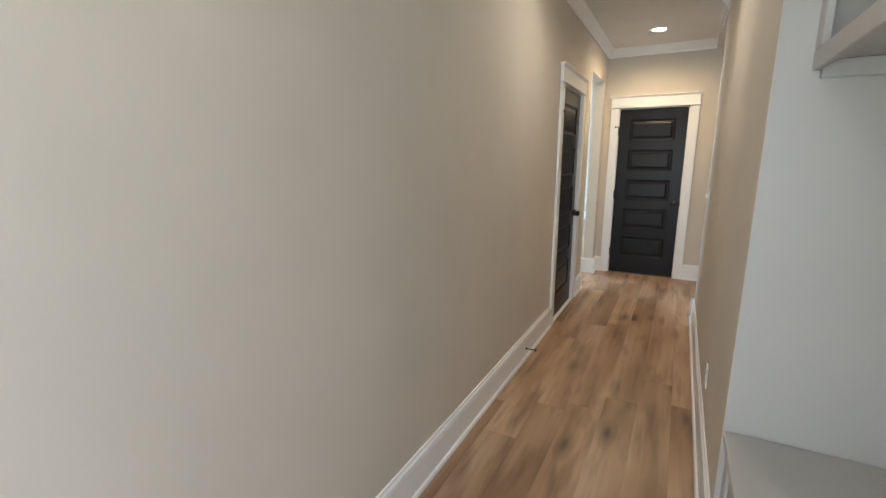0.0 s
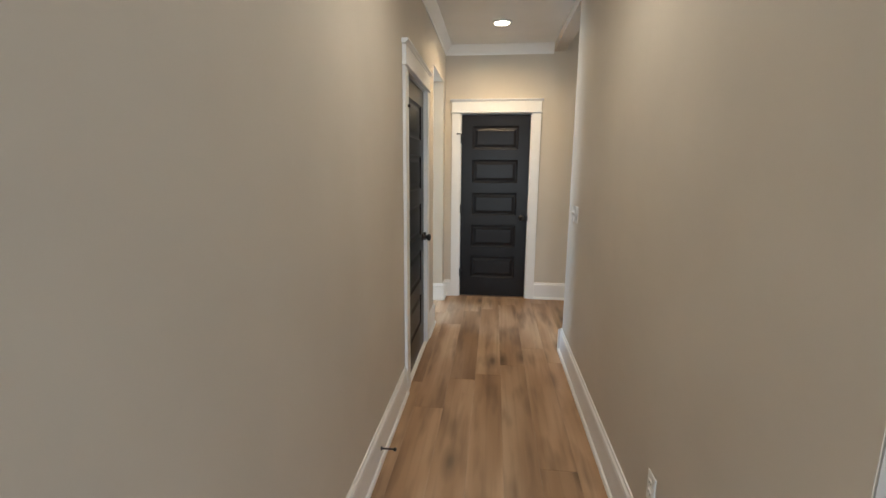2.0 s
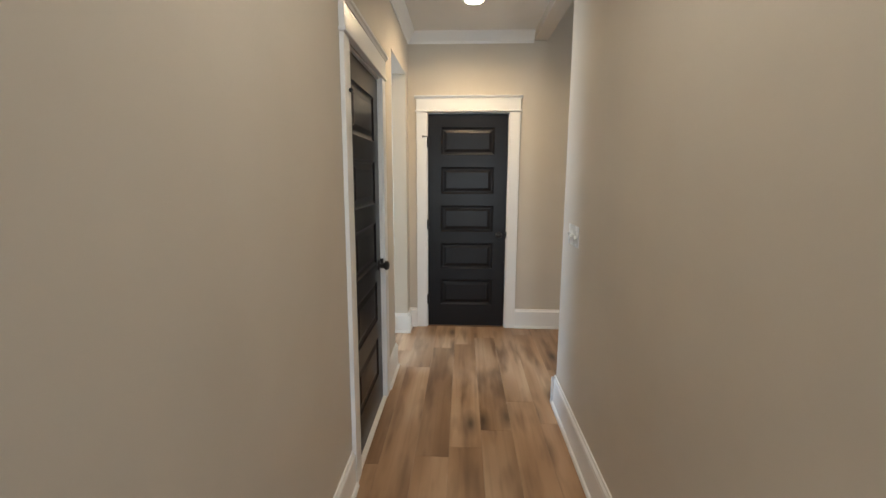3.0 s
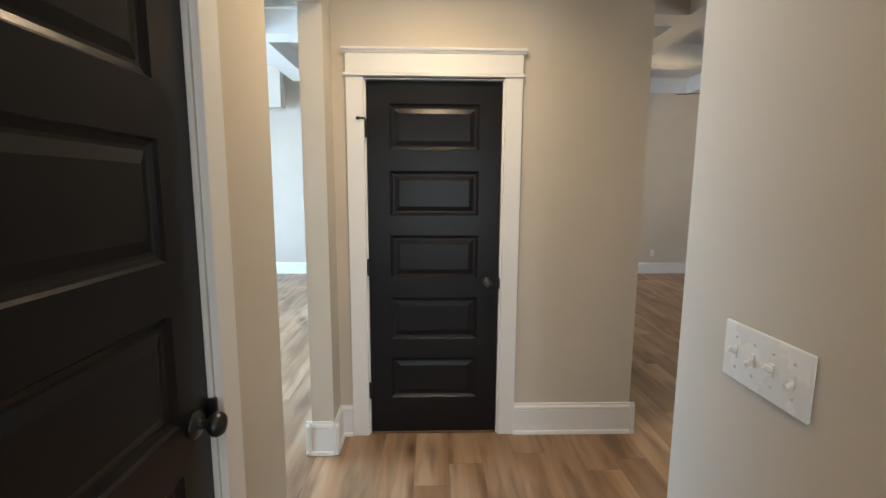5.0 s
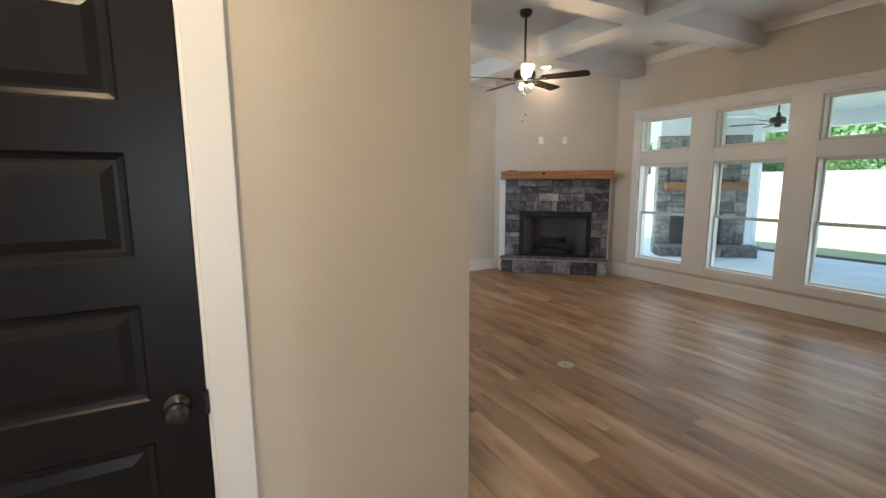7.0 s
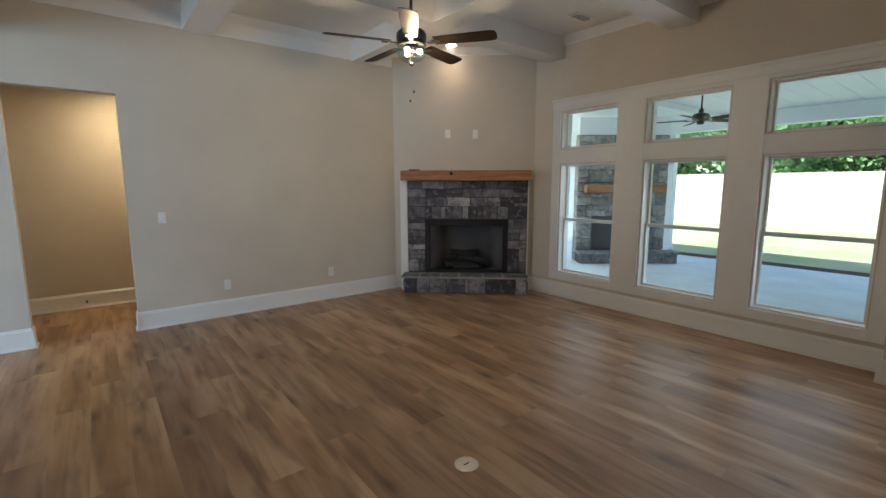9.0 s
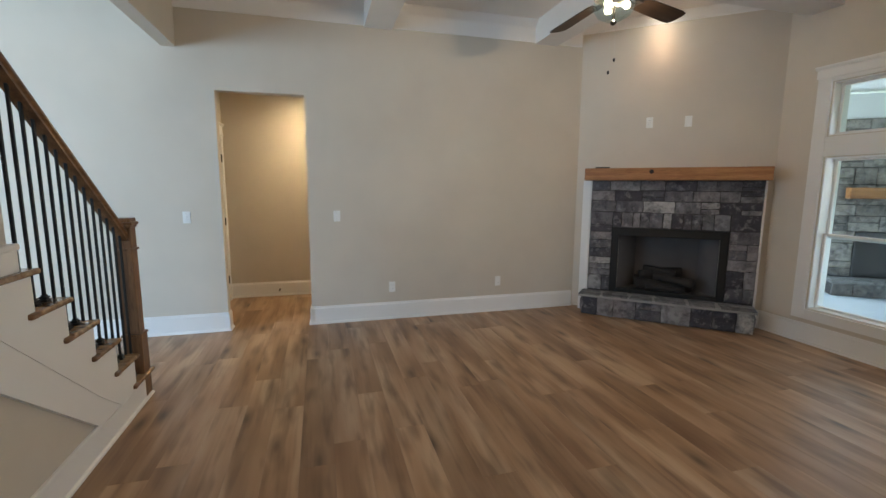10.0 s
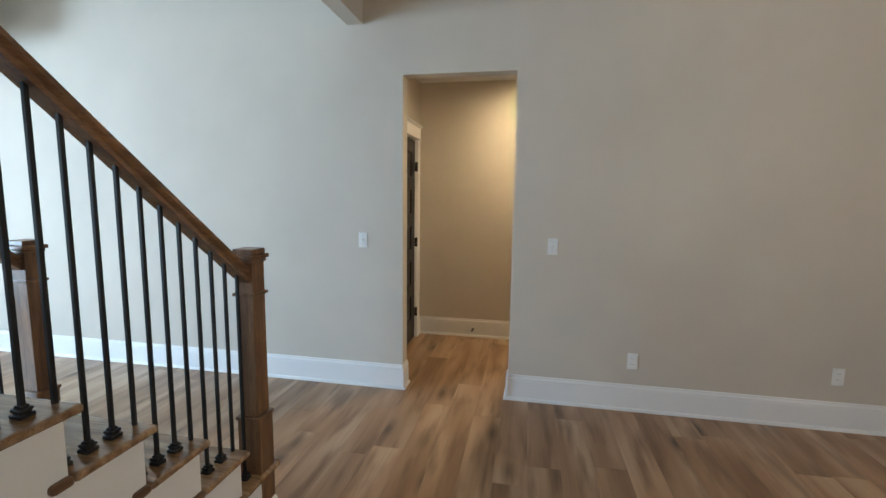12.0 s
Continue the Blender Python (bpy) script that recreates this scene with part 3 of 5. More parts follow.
part("casing_head", boxes(((-0.112, -0.024, 2.063), (W4 + 0.06, 0, 2.22)), bevel=0.002), TRIM, fd)


# ---- windows of the great room ----
def room_window(name, y0, y1):
    w = thing(name, "white double-hung window with transom above, closed", "window", kind="structure")
    fx = XW + 0.076
    for z0, z1, kind in ((SILL, LOW_TOP, "hung"), (TRAN0, TRAN1, "transom")):
        part("window_frame", boxes(((XW - 0.001, y0, z0), (XW + 0.19, y0 + 0.010, z1)), ((XW - 0.001, y1 - 0.010, z0), (XW + 0.19, y1, z1)), ((XW - 0.001, y0 + 0.010, z0), (XW + 0.19, y1 - 0.010, z0 + 0.010)), ((XW - 0.001, y0 + 0.010, z1 - 0.010), (XW + 0.19, y1 - 0.010, z1))), TRIM, w)
        a0, a1, b0, b1 = y0 + 0.010, y1 - 0.010, z0 + 0.010, z1 - 0.010
        if kind == "transom":
            spans = [(b0, b1, 0.0)]
        else:
            mid = 1.030
            spans = [(b0, mid + 0.022, 0.0), (mid - 0.022, b1, 0.035)]
        for s0, s1, dx in spans:
            r = 0.022
            x0 = fx + dx
            sash = part("sash", boxes(((x0, a0, s0), (x0 + 0.032, a0 + r, s1)), ((x0, a1 - r, s0), (x0 + 0.032, a1, s1)), ((x0, a0 + r, s0), (x0 + 0.032, a1 - r, s0 + r)), ((x0, a0 + r, s1 - r), (x0 + 0.032, a1 - r, s1)), bevel=0.003), TRIM, w, "white vinyl sash")
            pane = part("pane", boxes(((x0 + 0.014, a0 + r - 0.004, s0 + r - 0.004), (x0 + 0.018, a1 - r + 0.004, s1 - r + 0.004))), PANE, sash, "clear window glass")
            pane.visible_shadow = False


for i, (y0, y1) in enumerate(WIN_Y):
    room_window("window_%d" % (i + 1), y0, y1)
cas = thing("trim_window_casing", "wide flat white painted window casing boards", "casing", kind="structure")
cx0, cx1 = XW - 0.022, XW - 0.001
g = 0.012
for y0, y1 in ((6.125, WIN_Y[2][0] - g), (WIN_Y[2][1] + g, WIN_Y[1][0] - g), (WIN_Y[1][1] + g, WIN_Y[0][0] - g), (WIN_Y[0][1] + g, 9.425)):
    part("mullion_board", boxes(((cx0, y0, 0.232), (cx1, y1, TRAN1 + 0.040)), bevel=0.002), TRIM, cas)
for y0, y1 in WIN_Y:
    for z0, z1 in ((0.232, SILL - 0.006), (LOW_TOP + 0.007, TRAN0 - 0.008), (TRAN1 + 0.006, TRAN1 + 0.040)):
        part("rail_board", boxes(((cx0 + 0.001, y0 - g + 0.001, z0), (cx1, y1 + g - 0.001, z1)), bevel=0.002), TRIM, cas)
part("head_board", boxes(((cx0 - 0.004, 6.112, TRAN1 + 0.041), (cx1, 9.438, TRAN1 + 0.120)), bevel=0.002), TRIM, cas)
part("casing_cap", sweep([(0, 0), (0.026, 0), (0.04, 0.02), (0.042, 0.03), (0, 0.03)], (XW, 6.100, TRAN1 + 0.121), (XW, 9.450, TRAN1 + 0.121), (-1, 0)), TRIM, cas)
# window_5, in the unseen kitchen, is assumed for the daylight fill
for nm, m, w_, h_ in (("window_4", pose(-5.18, 7.5, 1.575, 0, 0, 90), 2.8, 1.75), ("window_5", pose(6.30, 3.8, 1.6, 0, 0, 90), 2.4, 1.4)):
    w = thing(nm, "white framed window", "window", m, kind="structure")
    part("window_frame", boxes(((-w_ / 2, -0.04, -h_ / 2), (-w_ / 2 + 0.05, 0.04, h_ / 2)), ((w_ / 2 - 0.05, -0.04, -h_ / 2), (w_ / 2, 0.04, h_ / 2)), ((-w_ / 2 + 0.05, -0.04, -h_ / 2), (w_ / 2 - 0.05, 0.04, -h_ / 2 + 0.05)), ((-w_ / 2 + 0.05, -0.04, h_ / 2 - 0.05), (w_ / 2 - 0.05, 0.04, h_ / 2)), ((-0.03, -0.04, -h_ / 2 + 0.05), (0.03, 0.04, h_ / 2 - 0.05))), TRIM, w)
# ---- bench niche beside the hall ----
bench = thing("bench", "cream painted built-in bench in the hall niche", "bench")
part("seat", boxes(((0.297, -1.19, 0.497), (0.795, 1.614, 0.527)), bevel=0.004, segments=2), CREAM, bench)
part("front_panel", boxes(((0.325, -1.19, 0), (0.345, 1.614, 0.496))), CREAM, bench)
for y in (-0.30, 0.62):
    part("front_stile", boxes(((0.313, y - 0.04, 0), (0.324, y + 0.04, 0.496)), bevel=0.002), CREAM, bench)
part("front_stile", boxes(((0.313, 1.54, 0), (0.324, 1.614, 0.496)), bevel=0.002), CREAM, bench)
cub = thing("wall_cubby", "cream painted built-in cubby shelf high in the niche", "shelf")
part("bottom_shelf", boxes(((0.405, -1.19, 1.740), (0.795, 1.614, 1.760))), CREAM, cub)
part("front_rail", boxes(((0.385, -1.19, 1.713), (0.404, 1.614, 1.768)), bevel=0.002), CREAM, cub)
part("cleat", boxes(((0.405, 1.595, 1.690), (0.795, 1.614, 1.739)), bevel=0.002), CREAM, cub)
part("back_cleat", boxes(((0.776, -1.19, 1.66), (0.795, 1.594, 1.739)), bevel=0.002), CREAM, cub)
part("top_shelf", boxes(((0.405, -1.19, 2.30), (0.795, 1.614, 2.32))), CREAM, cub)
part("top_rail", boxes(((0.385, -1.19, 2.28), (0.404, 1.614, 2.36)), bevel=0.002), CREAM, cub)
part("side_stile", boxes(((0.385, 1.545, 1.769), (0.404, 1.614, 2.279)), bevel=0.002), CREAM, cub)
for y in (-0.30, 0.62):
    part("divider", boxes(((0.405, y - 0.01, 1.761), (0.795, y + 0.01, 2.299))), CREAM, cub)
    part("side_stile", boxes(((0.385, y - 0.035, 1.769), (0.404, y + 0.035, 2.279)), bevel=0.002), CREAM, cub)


# ---- switches and outlets ----
def plate(kind, m, label, gangs=1, group=""):
    """A wall plate; local -y comes out of the wall."""
    w = 0.070 + 0.046 * (gangs - 1)
    t = thing("switch_plate" if kind != "outlet" else "outlet", label, "switch" if kind != "outlet" else "outlet", m, group)
    part("cover", boxes(((-w / 2, -0.006, -0.0575), (w / 2, 0, 0.0575)), bevel=0.003, segments=2), PLASTIC, t)
    for i in range(gangs):
        x = (i - (gangs - 1) / 2) * 0.046
        if kind == "toggle":
            part("toggle_slot", boxes(((x - 0.005, -0.0075, -0.012), (x + 0.005, -0.005, 0.012)), bevel=0.001), PLASTIC, t)
            lev = part("toggle", boxes(((-0.0038, -0.017, -0.005), (0.0038, 0.0, 0.005)), bevel=0.0015), PLASTIC, t)
            lev.matrix_basis = pose(x, -0.006, 0, -28 if i % 2 == 0 else 28, 0, 0)
            for z in (-0.030, 0.030):
                part("screw", boxes(((x - 0.003, -0.0072, z - 0.003), (x + 0.003, -0.0055, z + 0.003)), bevel=0.001), STEEL, t)
        elif kind == "outlet":
            for z in (-0.020, 0.020):
                o = part("receptacle", boxes(((x - 0.0165, -0.0085, z - 0.014), (x + 0.0165, -0.005, z + 0.014)), bevel=0.003), PLASTIC, t)
                part("slot", boxes(((x - 0.008, -0.0090, z - 0.002), (x - 0.0062, -0.0083, z + 0.007)), ((x + 0.0062, -0.0090, z - 0.002), (x + 0.008, -0.0083, z + 0.006))), BLACK, o)
        else:
            part("insert", boxes(((x - 0.016, -0.009, -0.033), (x + 0.016, -0.005, 0.033)), bevel=0.002), PLASTIC, t)
    return t


plate("toggle", pose(XR, 4.205, 1.156, 0, 0, -90), "white four-gang toggle switch plate on the hall wall", 4)
plate("outlet", pose(XR, 2.42, 0.36, 0, 0, -90), "white duplex outlet low on the hall wall")
plate("toggle", pose(0.337, YB, 1.158, 0, 0, 0), "white single toggle switch by the back opening", 1, "wall switches")
plate("toggle", pose(1.750, YB, 1.153, 0, 0, 0), "white single toggle switch by the back opening", 1, "wall switches")
plate("outlet", pose(2.326, YB, 0.361, 0, 0, 0), "white duplex outlet above the baseboard", 1, "wall outlets")
plate("outlet", pose(3.585, YB, 0.361, 0, 0, 0), "white duplex outlet above the baseboard", 1, "wall outlets")
plate("outlet", CH @ pose(0.625, 0.06, 2.180), "white duplex outlet high over the mantel", 1, "chimney wall plates")
plate("blank", CH @ pose(1.005, 0.06, 2.174), "white cable plate high over the mantel", 1, "chimney wall plates")
plate("outlet", pose(-4.1, YB, 0.38, 0, 0, 0), "white duplex outlet above the foyer baseboard", 1, "wall outlets")


def door_stop(m, label):
    t = thing("door_stop", label, "door stop", m, "door stops")
    part("rod", lathe([(0.001, 0), (0.011, 0), (0.011, 0.004), (0.0045, 0.006), (0.0045, 0.065), (0.001, 0.065)], 12, "y"), BLACK, t, smooth=True)
    part("tip", lathe([(0.001, 0.066), (0.009, 0.066), (0.010, 0.076), (0.001, 0.080)], 12, "y"), BLACK, t, smooth=True)


door_stop(pose(XL + 0.017, 2.93, 0.075, 0, 0, -90), "black rigid door stop screwed to the hall baseboard")
door_stop(pose(1.03, 12.48 - 0.017, 0.085, 0, 0, 180), "black rigid door stop on the back hall baseboard")
door_stop(pose(-4.42, YB - 0.017, 0.11, 0, 0, 180), "black rigid door stop on the foyer baseboard")


# ---- ceiling fittings ----
def can_light(m, label):
    t = thing("ceiling_light", label, "light", m, "recessed lights")
    part("trim_ring", lathe([(0.066, 0.0), (0.096, 0.0), (0.096, -0.004), (0.088, -0.010), (0.070, -0.011), (0.066, -0.006)], 32), PLASTIC, t, smooth=True)
    part("lens", lathe([(0.001, -0.002), (0.066, -0.002), (0.066, -0.009), (0.050, -0.012), (0.001, -0.013)], 32), LIT, t, "glowing white diffuser")


for hx, hy, _ in HALL_CANS:
    can_light(pose(hx, hy, HALL_Z), "round white recessed hall ceiling light, switched on")
can_light(pose(5.08, 10.39, ROOM_Z), "round white recessed ceiling light by the fireplace, switched on")
can_light(pose(1.6, 11.9, 2.75), "round white recessed ceiling light in the back hall, switched on")


def vent(m, w, h, n, label):
    t = thing("ceiling_vent", label, "vent", m, "ceiling vents")
    part("backing", boxes(((-w / 2 + 0.02, -h / 2 + 0.02, -0.004), (w / 2 - 0.02, h / 2 - 0.02, -0.001))), BLACK, t)
    part("frame", boxes(((-w / 2, -h / 2, -0.012), (-w / 2 + 0.022, h / 2, 0)), ((w / 2 - 0.022, -h / 2, -0.012), (w / 2, h / 2, 0)), ((-w / 2 + 0.022, -h / 2, -0.012), (w / 2 - 0.022, -h / 2 + 0.022, 0)), ((-w / 2 + 0.022, h / 2 - 0.022, -0.012), (w / 2 - 0.022, h / 2, 0))), PLASTIC, t)
    sl = None
    for i in range(n):
        y = -h / 2 + 0.03 + (h - 0.06) * i / (n - 1)
        if sl is None:
            sl = part("slat", boxes(((-w / 2 + 0.022, -0.006, -0.0015), (w / 2 - 0.022, 0.006, 0.0015))), PLASTIC, t)
            s = sl
        else:
            s = sl.copy()
            scene.collection.objects.link(s)
        s.matrix_basis = pose(0, y, -0.008, 35, 0, 0)


vent(pose(5.58, 8.76, ROOM_Z), 0.30, 0.15, 7, "white slatted supply vent in the coffered ceiling")
vent(pose(-1.9, 8.15, ROOM_Z), 0.60, 0.36, 16, "white slatted return vent in the foyer ceiling")

disc = thing("floor_outlet", "round pale metal floor outlet cover set in the planks", "floor outlet", pose(2.661, 7.280, 0))
part("cover", lathe([(0.001, 0.0005), (0.066, 0.0005), (0.066, 0.004), (0.060, 0.006), (0.048, 0.006), (0.046, 0.005), (0.001, 0.005)], 36), STEEL, disc)
part("lid_slot", boxes(((-0.018, -0.004, 0.0045), (0.018, 0.004, 0.0056)), bevel=0.001), BLACK, disc)


# ---- ceiling fan ----
def ceiling_fan(m, drop, label, spin=0.0, lit=True):
    f = thing("ceiling_fan", label, "ceiling fan", m, "ceiling fans")
    part("canopy", lathe([(0.001, 0), (0.068, 0), (0.070, -0.012), (0.060, -0.045), (0.036, -0.066), (0.001, -0.068)], 28), BLACK, f, smooth=True)
    part("downrod", lathe([(0.0125, -0.066), (0.0125, -drop + 0.02)], 14), BLACK, f, smooth=True)
    part("coupling", lathe([(0.001, -drop + 0.07), (0.020, -drop + 0.07), (0.034, -drop + 0.045), (0.036, -drop), (0.001, -drop)], 20), BLACK, f, smooth=True)
    z = -drop
    part("motor", lathe([(0.001, z), (0.060, z), (0.098, z - 0.012), (0.118, z - 0.034), (0.118, z - 0.078), (0.105, z - 0.100), (0.070, z - 0.112), (0.001, z - 0.112)], 36), BLACK, f, smooth=True)
    part("switch_housing", lathe([(0.001, z - 0.113), (0.050, z - 0.113), (0.054, z - 0.135), (0.046, z - 0.165), (0.001, z - 0.168)], 28), BLACK, f, smooth=True)
    for i in range(5):
        a = spin + 72 * i
        arm = boxes(((0.075, -0.016, z - 0.118), (0.20, 0.016, z - 0.110)), bevel=0.002)
        add_box(arm, (0.17, -0.040, z - 0.110), (0.235, 0.040, z - 0.104), 0.002)
        part("blade_iron", arm, BLACK, f).matrix_basis = pose(0, 0, 0, 0, 0, a)
        bm = bmesh.new()
        outline = [(0.19, -0.055), (0.40, -0.064), (0.62, -0.069), (0.665, -0.062), (0.68, -0.03), (0.68, 0.03), (0.665, 0.062), (0.62, 0.069), (0.40, 0.064), (0.19, 0.055)]
        top = [bm.verts.new((x, y, 0.003)) for x, y in outline]
        bot = [bm.verts.new((x, y, -0.003)) for x, y in outline]
        bm.faces.new(top)
        bm.faces.new(bot[::-1])
        for k in range(len(outline)):
            q = (k + 1) % len(outline)
            bm.faces.new((top[q], top[k], bot[k], bot[q]))
        part("blade", bm, BLADE, f, "dark walnut fan blade").matrix_basis = pose(0, 0, z - 0.100, 0, 0, a) @ pose(0, 0, 0, -12, 0, 0)
    if lit:
        part("bowl_ring", lathe([(0.085, z - 0.110), (0.113, z - 0.112), (0.116, z - 0.122), (0.108, z - 0.126), (0.085, z - 0.124)], 36), BLACK, f, smooth=True)
        bowl = part("shade", lathe([(0.109, z - 0.124), (0.119, z - 0.150), (0.116, z - 0.185), (0.094, z - 0.222), (0.050, z - 0.246), (0.014, z - 0.250), (0.014, z - 0.247), (0.049, z - 0.243), (0.091, z - 0.219), (0.113, z - 0.184), (0.116, z - 0.150), (0.106, z - 0.124)], 40), PANE, f, "clear seeded glass bowl shade", True)
        bowl.visible_shadow = False
        for i in range(3):
            arm = part("socket", lathe([(0.001, 0.008), (0.014, 0.008), (0.015, 0.040), (0.001, 0.041)], 14), BLACK, f, smooth=True)
            arm.matrix_basis = pose(0, 0, z - 0.150, 0, 0, 205 + 120 * i) @ pose(0, 0, 0, 0, 104, 0)
            bl = part("bulb", lathe([(0.001, 0.0), (0.010, 0.002), (0.011, 0.010), (0.019, 0.024), (0.021, 0.034), (0.014, 0.046), (0.001, 0.050)], 18), BULB, f, "glowing bulb", True)
            bl.matrix_basis = arm.matrix_basis @ pose(0, 0, 0.041)
        part("stem", lathe([(0.008, z - 0.165), (0.008, z - 0.250)], 12), BLACK, f, smooth=True)
        part("finial", lathe([(0.001, z - 0.251), (0.018, z - 0.251), (0.020, z - 0.262), (0.010, z - 0.272), (0.001, z - 0.276)], 16), BLACK, f, smooth=True)
        for x, y, end in ((0.012, -0.010, 0.46), (-0.012, 0.008, 0.53)):
            part("pull_chain", lathe([(0.0010, z - 0.27), (0.0010, z - end)], 6), STEEL, f).location = (x, y, 0)
            part("chain_fob", lathe([(0.001, z - end), (0.006, z - end - 0.004), (0.007, z - end - 0.018), (0.001, z - end - 0.024)], 10), BLACK, f, smooth=True).location = (x, y, 0)
    return f


ceiling_fan(pose(3.30, 8.70, ROOM_Z), 0.60, "black five-blade ceiling fan with lit glass lamp shades", 18)


# ---- stone fireplace in the corner ----
def stone_mesh(w, h, d, seed, rough=0.006):
    """One split-faced stone: back at y=0, face towards -y."""
    rnd = random.Random(seed)
    bm = bmesh.new()
    nx, nz = 4, 3
    grid = []
    for j in range(nz + 1):
        row = []
        for i in range(nx + 1):
            edge = i in (0, nx) or j in (0, nz)
            x = w * i / nx + (0 if i in (0, nx) else rnd.uniform(-0.15, 0.15) * w / nx)
            z = h * j / nz + (0 if j in (0, nz) else rnd.uniform(-0.15, 0.15) * h / nz)
            if edge:
                x += rnd.uniform(-0.004, 0.004)
                z += rnd.uniform(-0.004, 0.004)
                y = -d + 0.014 + rnd.uniform(-0.003, 0.004)
            else:
                y = -d + rnd.uniform(-rough, rough)
            row.append(bm.verts.new((x, y, z)))
        grid.append(row)
    for j in range(nz):
        for i in range(nx):
            bm.faces.new((grid[j][i], grid[j][i + 1], grid[j + 1][i + 1], grid[j + 1][i]))
    rim = [grid[0][i] for i in range(nx + 1)] + [grid[j][nx] for j in range(1, nz + 1)] + [grid[nz][i] for i in range(nx - 1, -1, -1)] + [grid[j][0] for j in range(nz - 1, 0, -1)]
    back = [bm.verts.new((v.co.x, 0, v.co.z)) for v in rim]
    for k in range(len(rim)):
        q = (k + 1) % len(rim)
        bm.faces.new((rim[q], rim[k], back[k], back[q]))
    return bm


def lay_stones(parent, x0, x1, z0, z1, y, mat, seed, rows, wlo, whi, name="stone", depth=0.045, gap=0.009):
    """Courses of stones between x0 and x1; rows are the course heights as shares."""
    rnd = random.Random(seed)
    total = sum(rows)
    z = z0
    for r in rows:
        h = (z1 - z0) * r / total
        x = x0
        while x < x1 - 1e-4:
            w = rnd.uniform(wlo, whi)
            if x1 - x - w < wlo * 0.7:
                w = x1 - x
            if w > 0.16 and h > 0.10 and rnd.random() < 0.22:
                cut = rnd.uniform(0.35, 0.65) * h
                spans = [(z, cut), (z + cut, h - cut)]
            else:
                spans = [(z, h)]
            for zz, hh in spans:
                s = part(name, stone_mesh(w - gap, hh - gap, depth + rnd.uniform(-0.008, 0.010), rnd.random()), mat, parent)
                s.location = (x + gap / 2, y, zz + gap / 2)
            x += w
        z += h


FW0, FW1 = 0.064, 1.732          # stone face, along the diagonal wall
SF = 0.02                        # stone backing stands this far out
fp = thing("fireplace", "grey stacked-stone corner fireplace with black gas firebox", "fireplace", CH)
BX0, BX1, BZ0, BZ1 = 0.313, 1.466, 0.262, 1.010
part("surround_core", boxes(((FW0, -SF, 0), (BX0, 0.0595, 1.542)), ((BX1, -SF, 0), (FW1, 0.0595, 1.542)), ((BX0, -SF, BZ1), (BX1, 0.0595, 1.542)), ((BX0, -SF, 0), (BX1, 0.0595, BZ0))), MORTAR, fp)
part("side_board", boxes(((-0.035, -0.055, 0), (FW0 - 0.001, 0.0595, 1.542)), bevel=0.002), TRIM, fp, "white painted filler board beside the stone")
part("side_board", boxes(((FW1 + 0.001, -0.05, 0), (FW1 + 0.018, 0.0595, 1.542)), bevel=0.002), TRIM, fp, "white painted filler board beside the stone")
# stones: soldier course over the firebox, mixed courses above, stacks at the sides
lay_stones(fp, BX0, BX1, BZ1 + 0.004, 1.185, -SF, STONE, 3, [1], 0.075, 0.15)
lay_stones(fp, FW0, FW1, 1.185, 1.540, -SF, STONE, 5, [1.1, 1.0, 0.95], 0.17, 0.33)
lay_stones(fp, FW0, BX0 - 0.003, BZ0, 1.185, -SF, STONE, 8, [1, 0.8, 1.1, 0.55, 1, 0.9], 0.13, 0.24)
lay_stones(fp, BX1 + 0.003, FW1, BZ0, 1.185, -SF, STONE, 13, [0.9, 1.1, 0.7, 1, 0.8, 1], 0.13, 0.255)
# raised hearth
HD = 0.30
part("hearth_core", boxes(((0.05, -HD + 0.05, 0), (FW1 - 0.01, -SF - 0.07, 0.222))), MORTAR, fp)
lay_stones(fp, 0.050, 1.72, 0.004, 0.215, -HD + 0.05, STONE, 21, [1], 0.13, 0.34, depth=0.05)
for k, x in enumerate((0.05, 1.71)):
    s = part("stone", stone_mesh(HD - 0.14, 0.205, 0.03, 77 + k), STONE, fp)
    s.matrix_basis = pose(x, -0.09 if k == 0 else -HD + 0.05, 0.006, 0, 0, -90 if k == 0 else 90)
part("hearth_bed", boxes(((0.012, -HD - 0.035, 0.222), (1.735, -SF - 0.05, 0.2525)), bevel=0.003), PALE_MORTAR, fp)
rnd = random.Random(4)
xs = [0.012, 0.26, 0.55, 0.80, 1.12, 1.40, 1.735]
for i, (a, b) in enumerate(zip(xs, xs[1:])):
    y0, y1 = -HD - 0.037, -SF - 0.055
    ym = y0 + (y1 - y0) * rnd.uniform(0.4, 0.65)
    for (ya, yb) in ((y0, ym - 0.006), (ym + 0.006, y1)):
        j = [rnd.uniform(0.004, 0.03) for _ in range(4)]
        out = [(a + j[0], ya), (b - j[1], ya), (b - j[2], yb), (a + j[3], yb)]
        flag = bmesh.new()
        vs = [flag.verts.new((x, y, 0.2465)) for x, y in out]
        face = flag.faces.new(vs)
        ex = bmesh.ops.extrude_face_region(flag, geom=[face])
        up = [v for v in ex["geom"] if isinstance(v, bmesh.types.BMVert)]
        bmesh.ops.translate(flag, verts=up, vec=(0, 0, 0.010))
        bmesh.ops.recalc_face_normals(flag, faces=flag.faces)
        part("flagstone", flag, FLAG, fp)
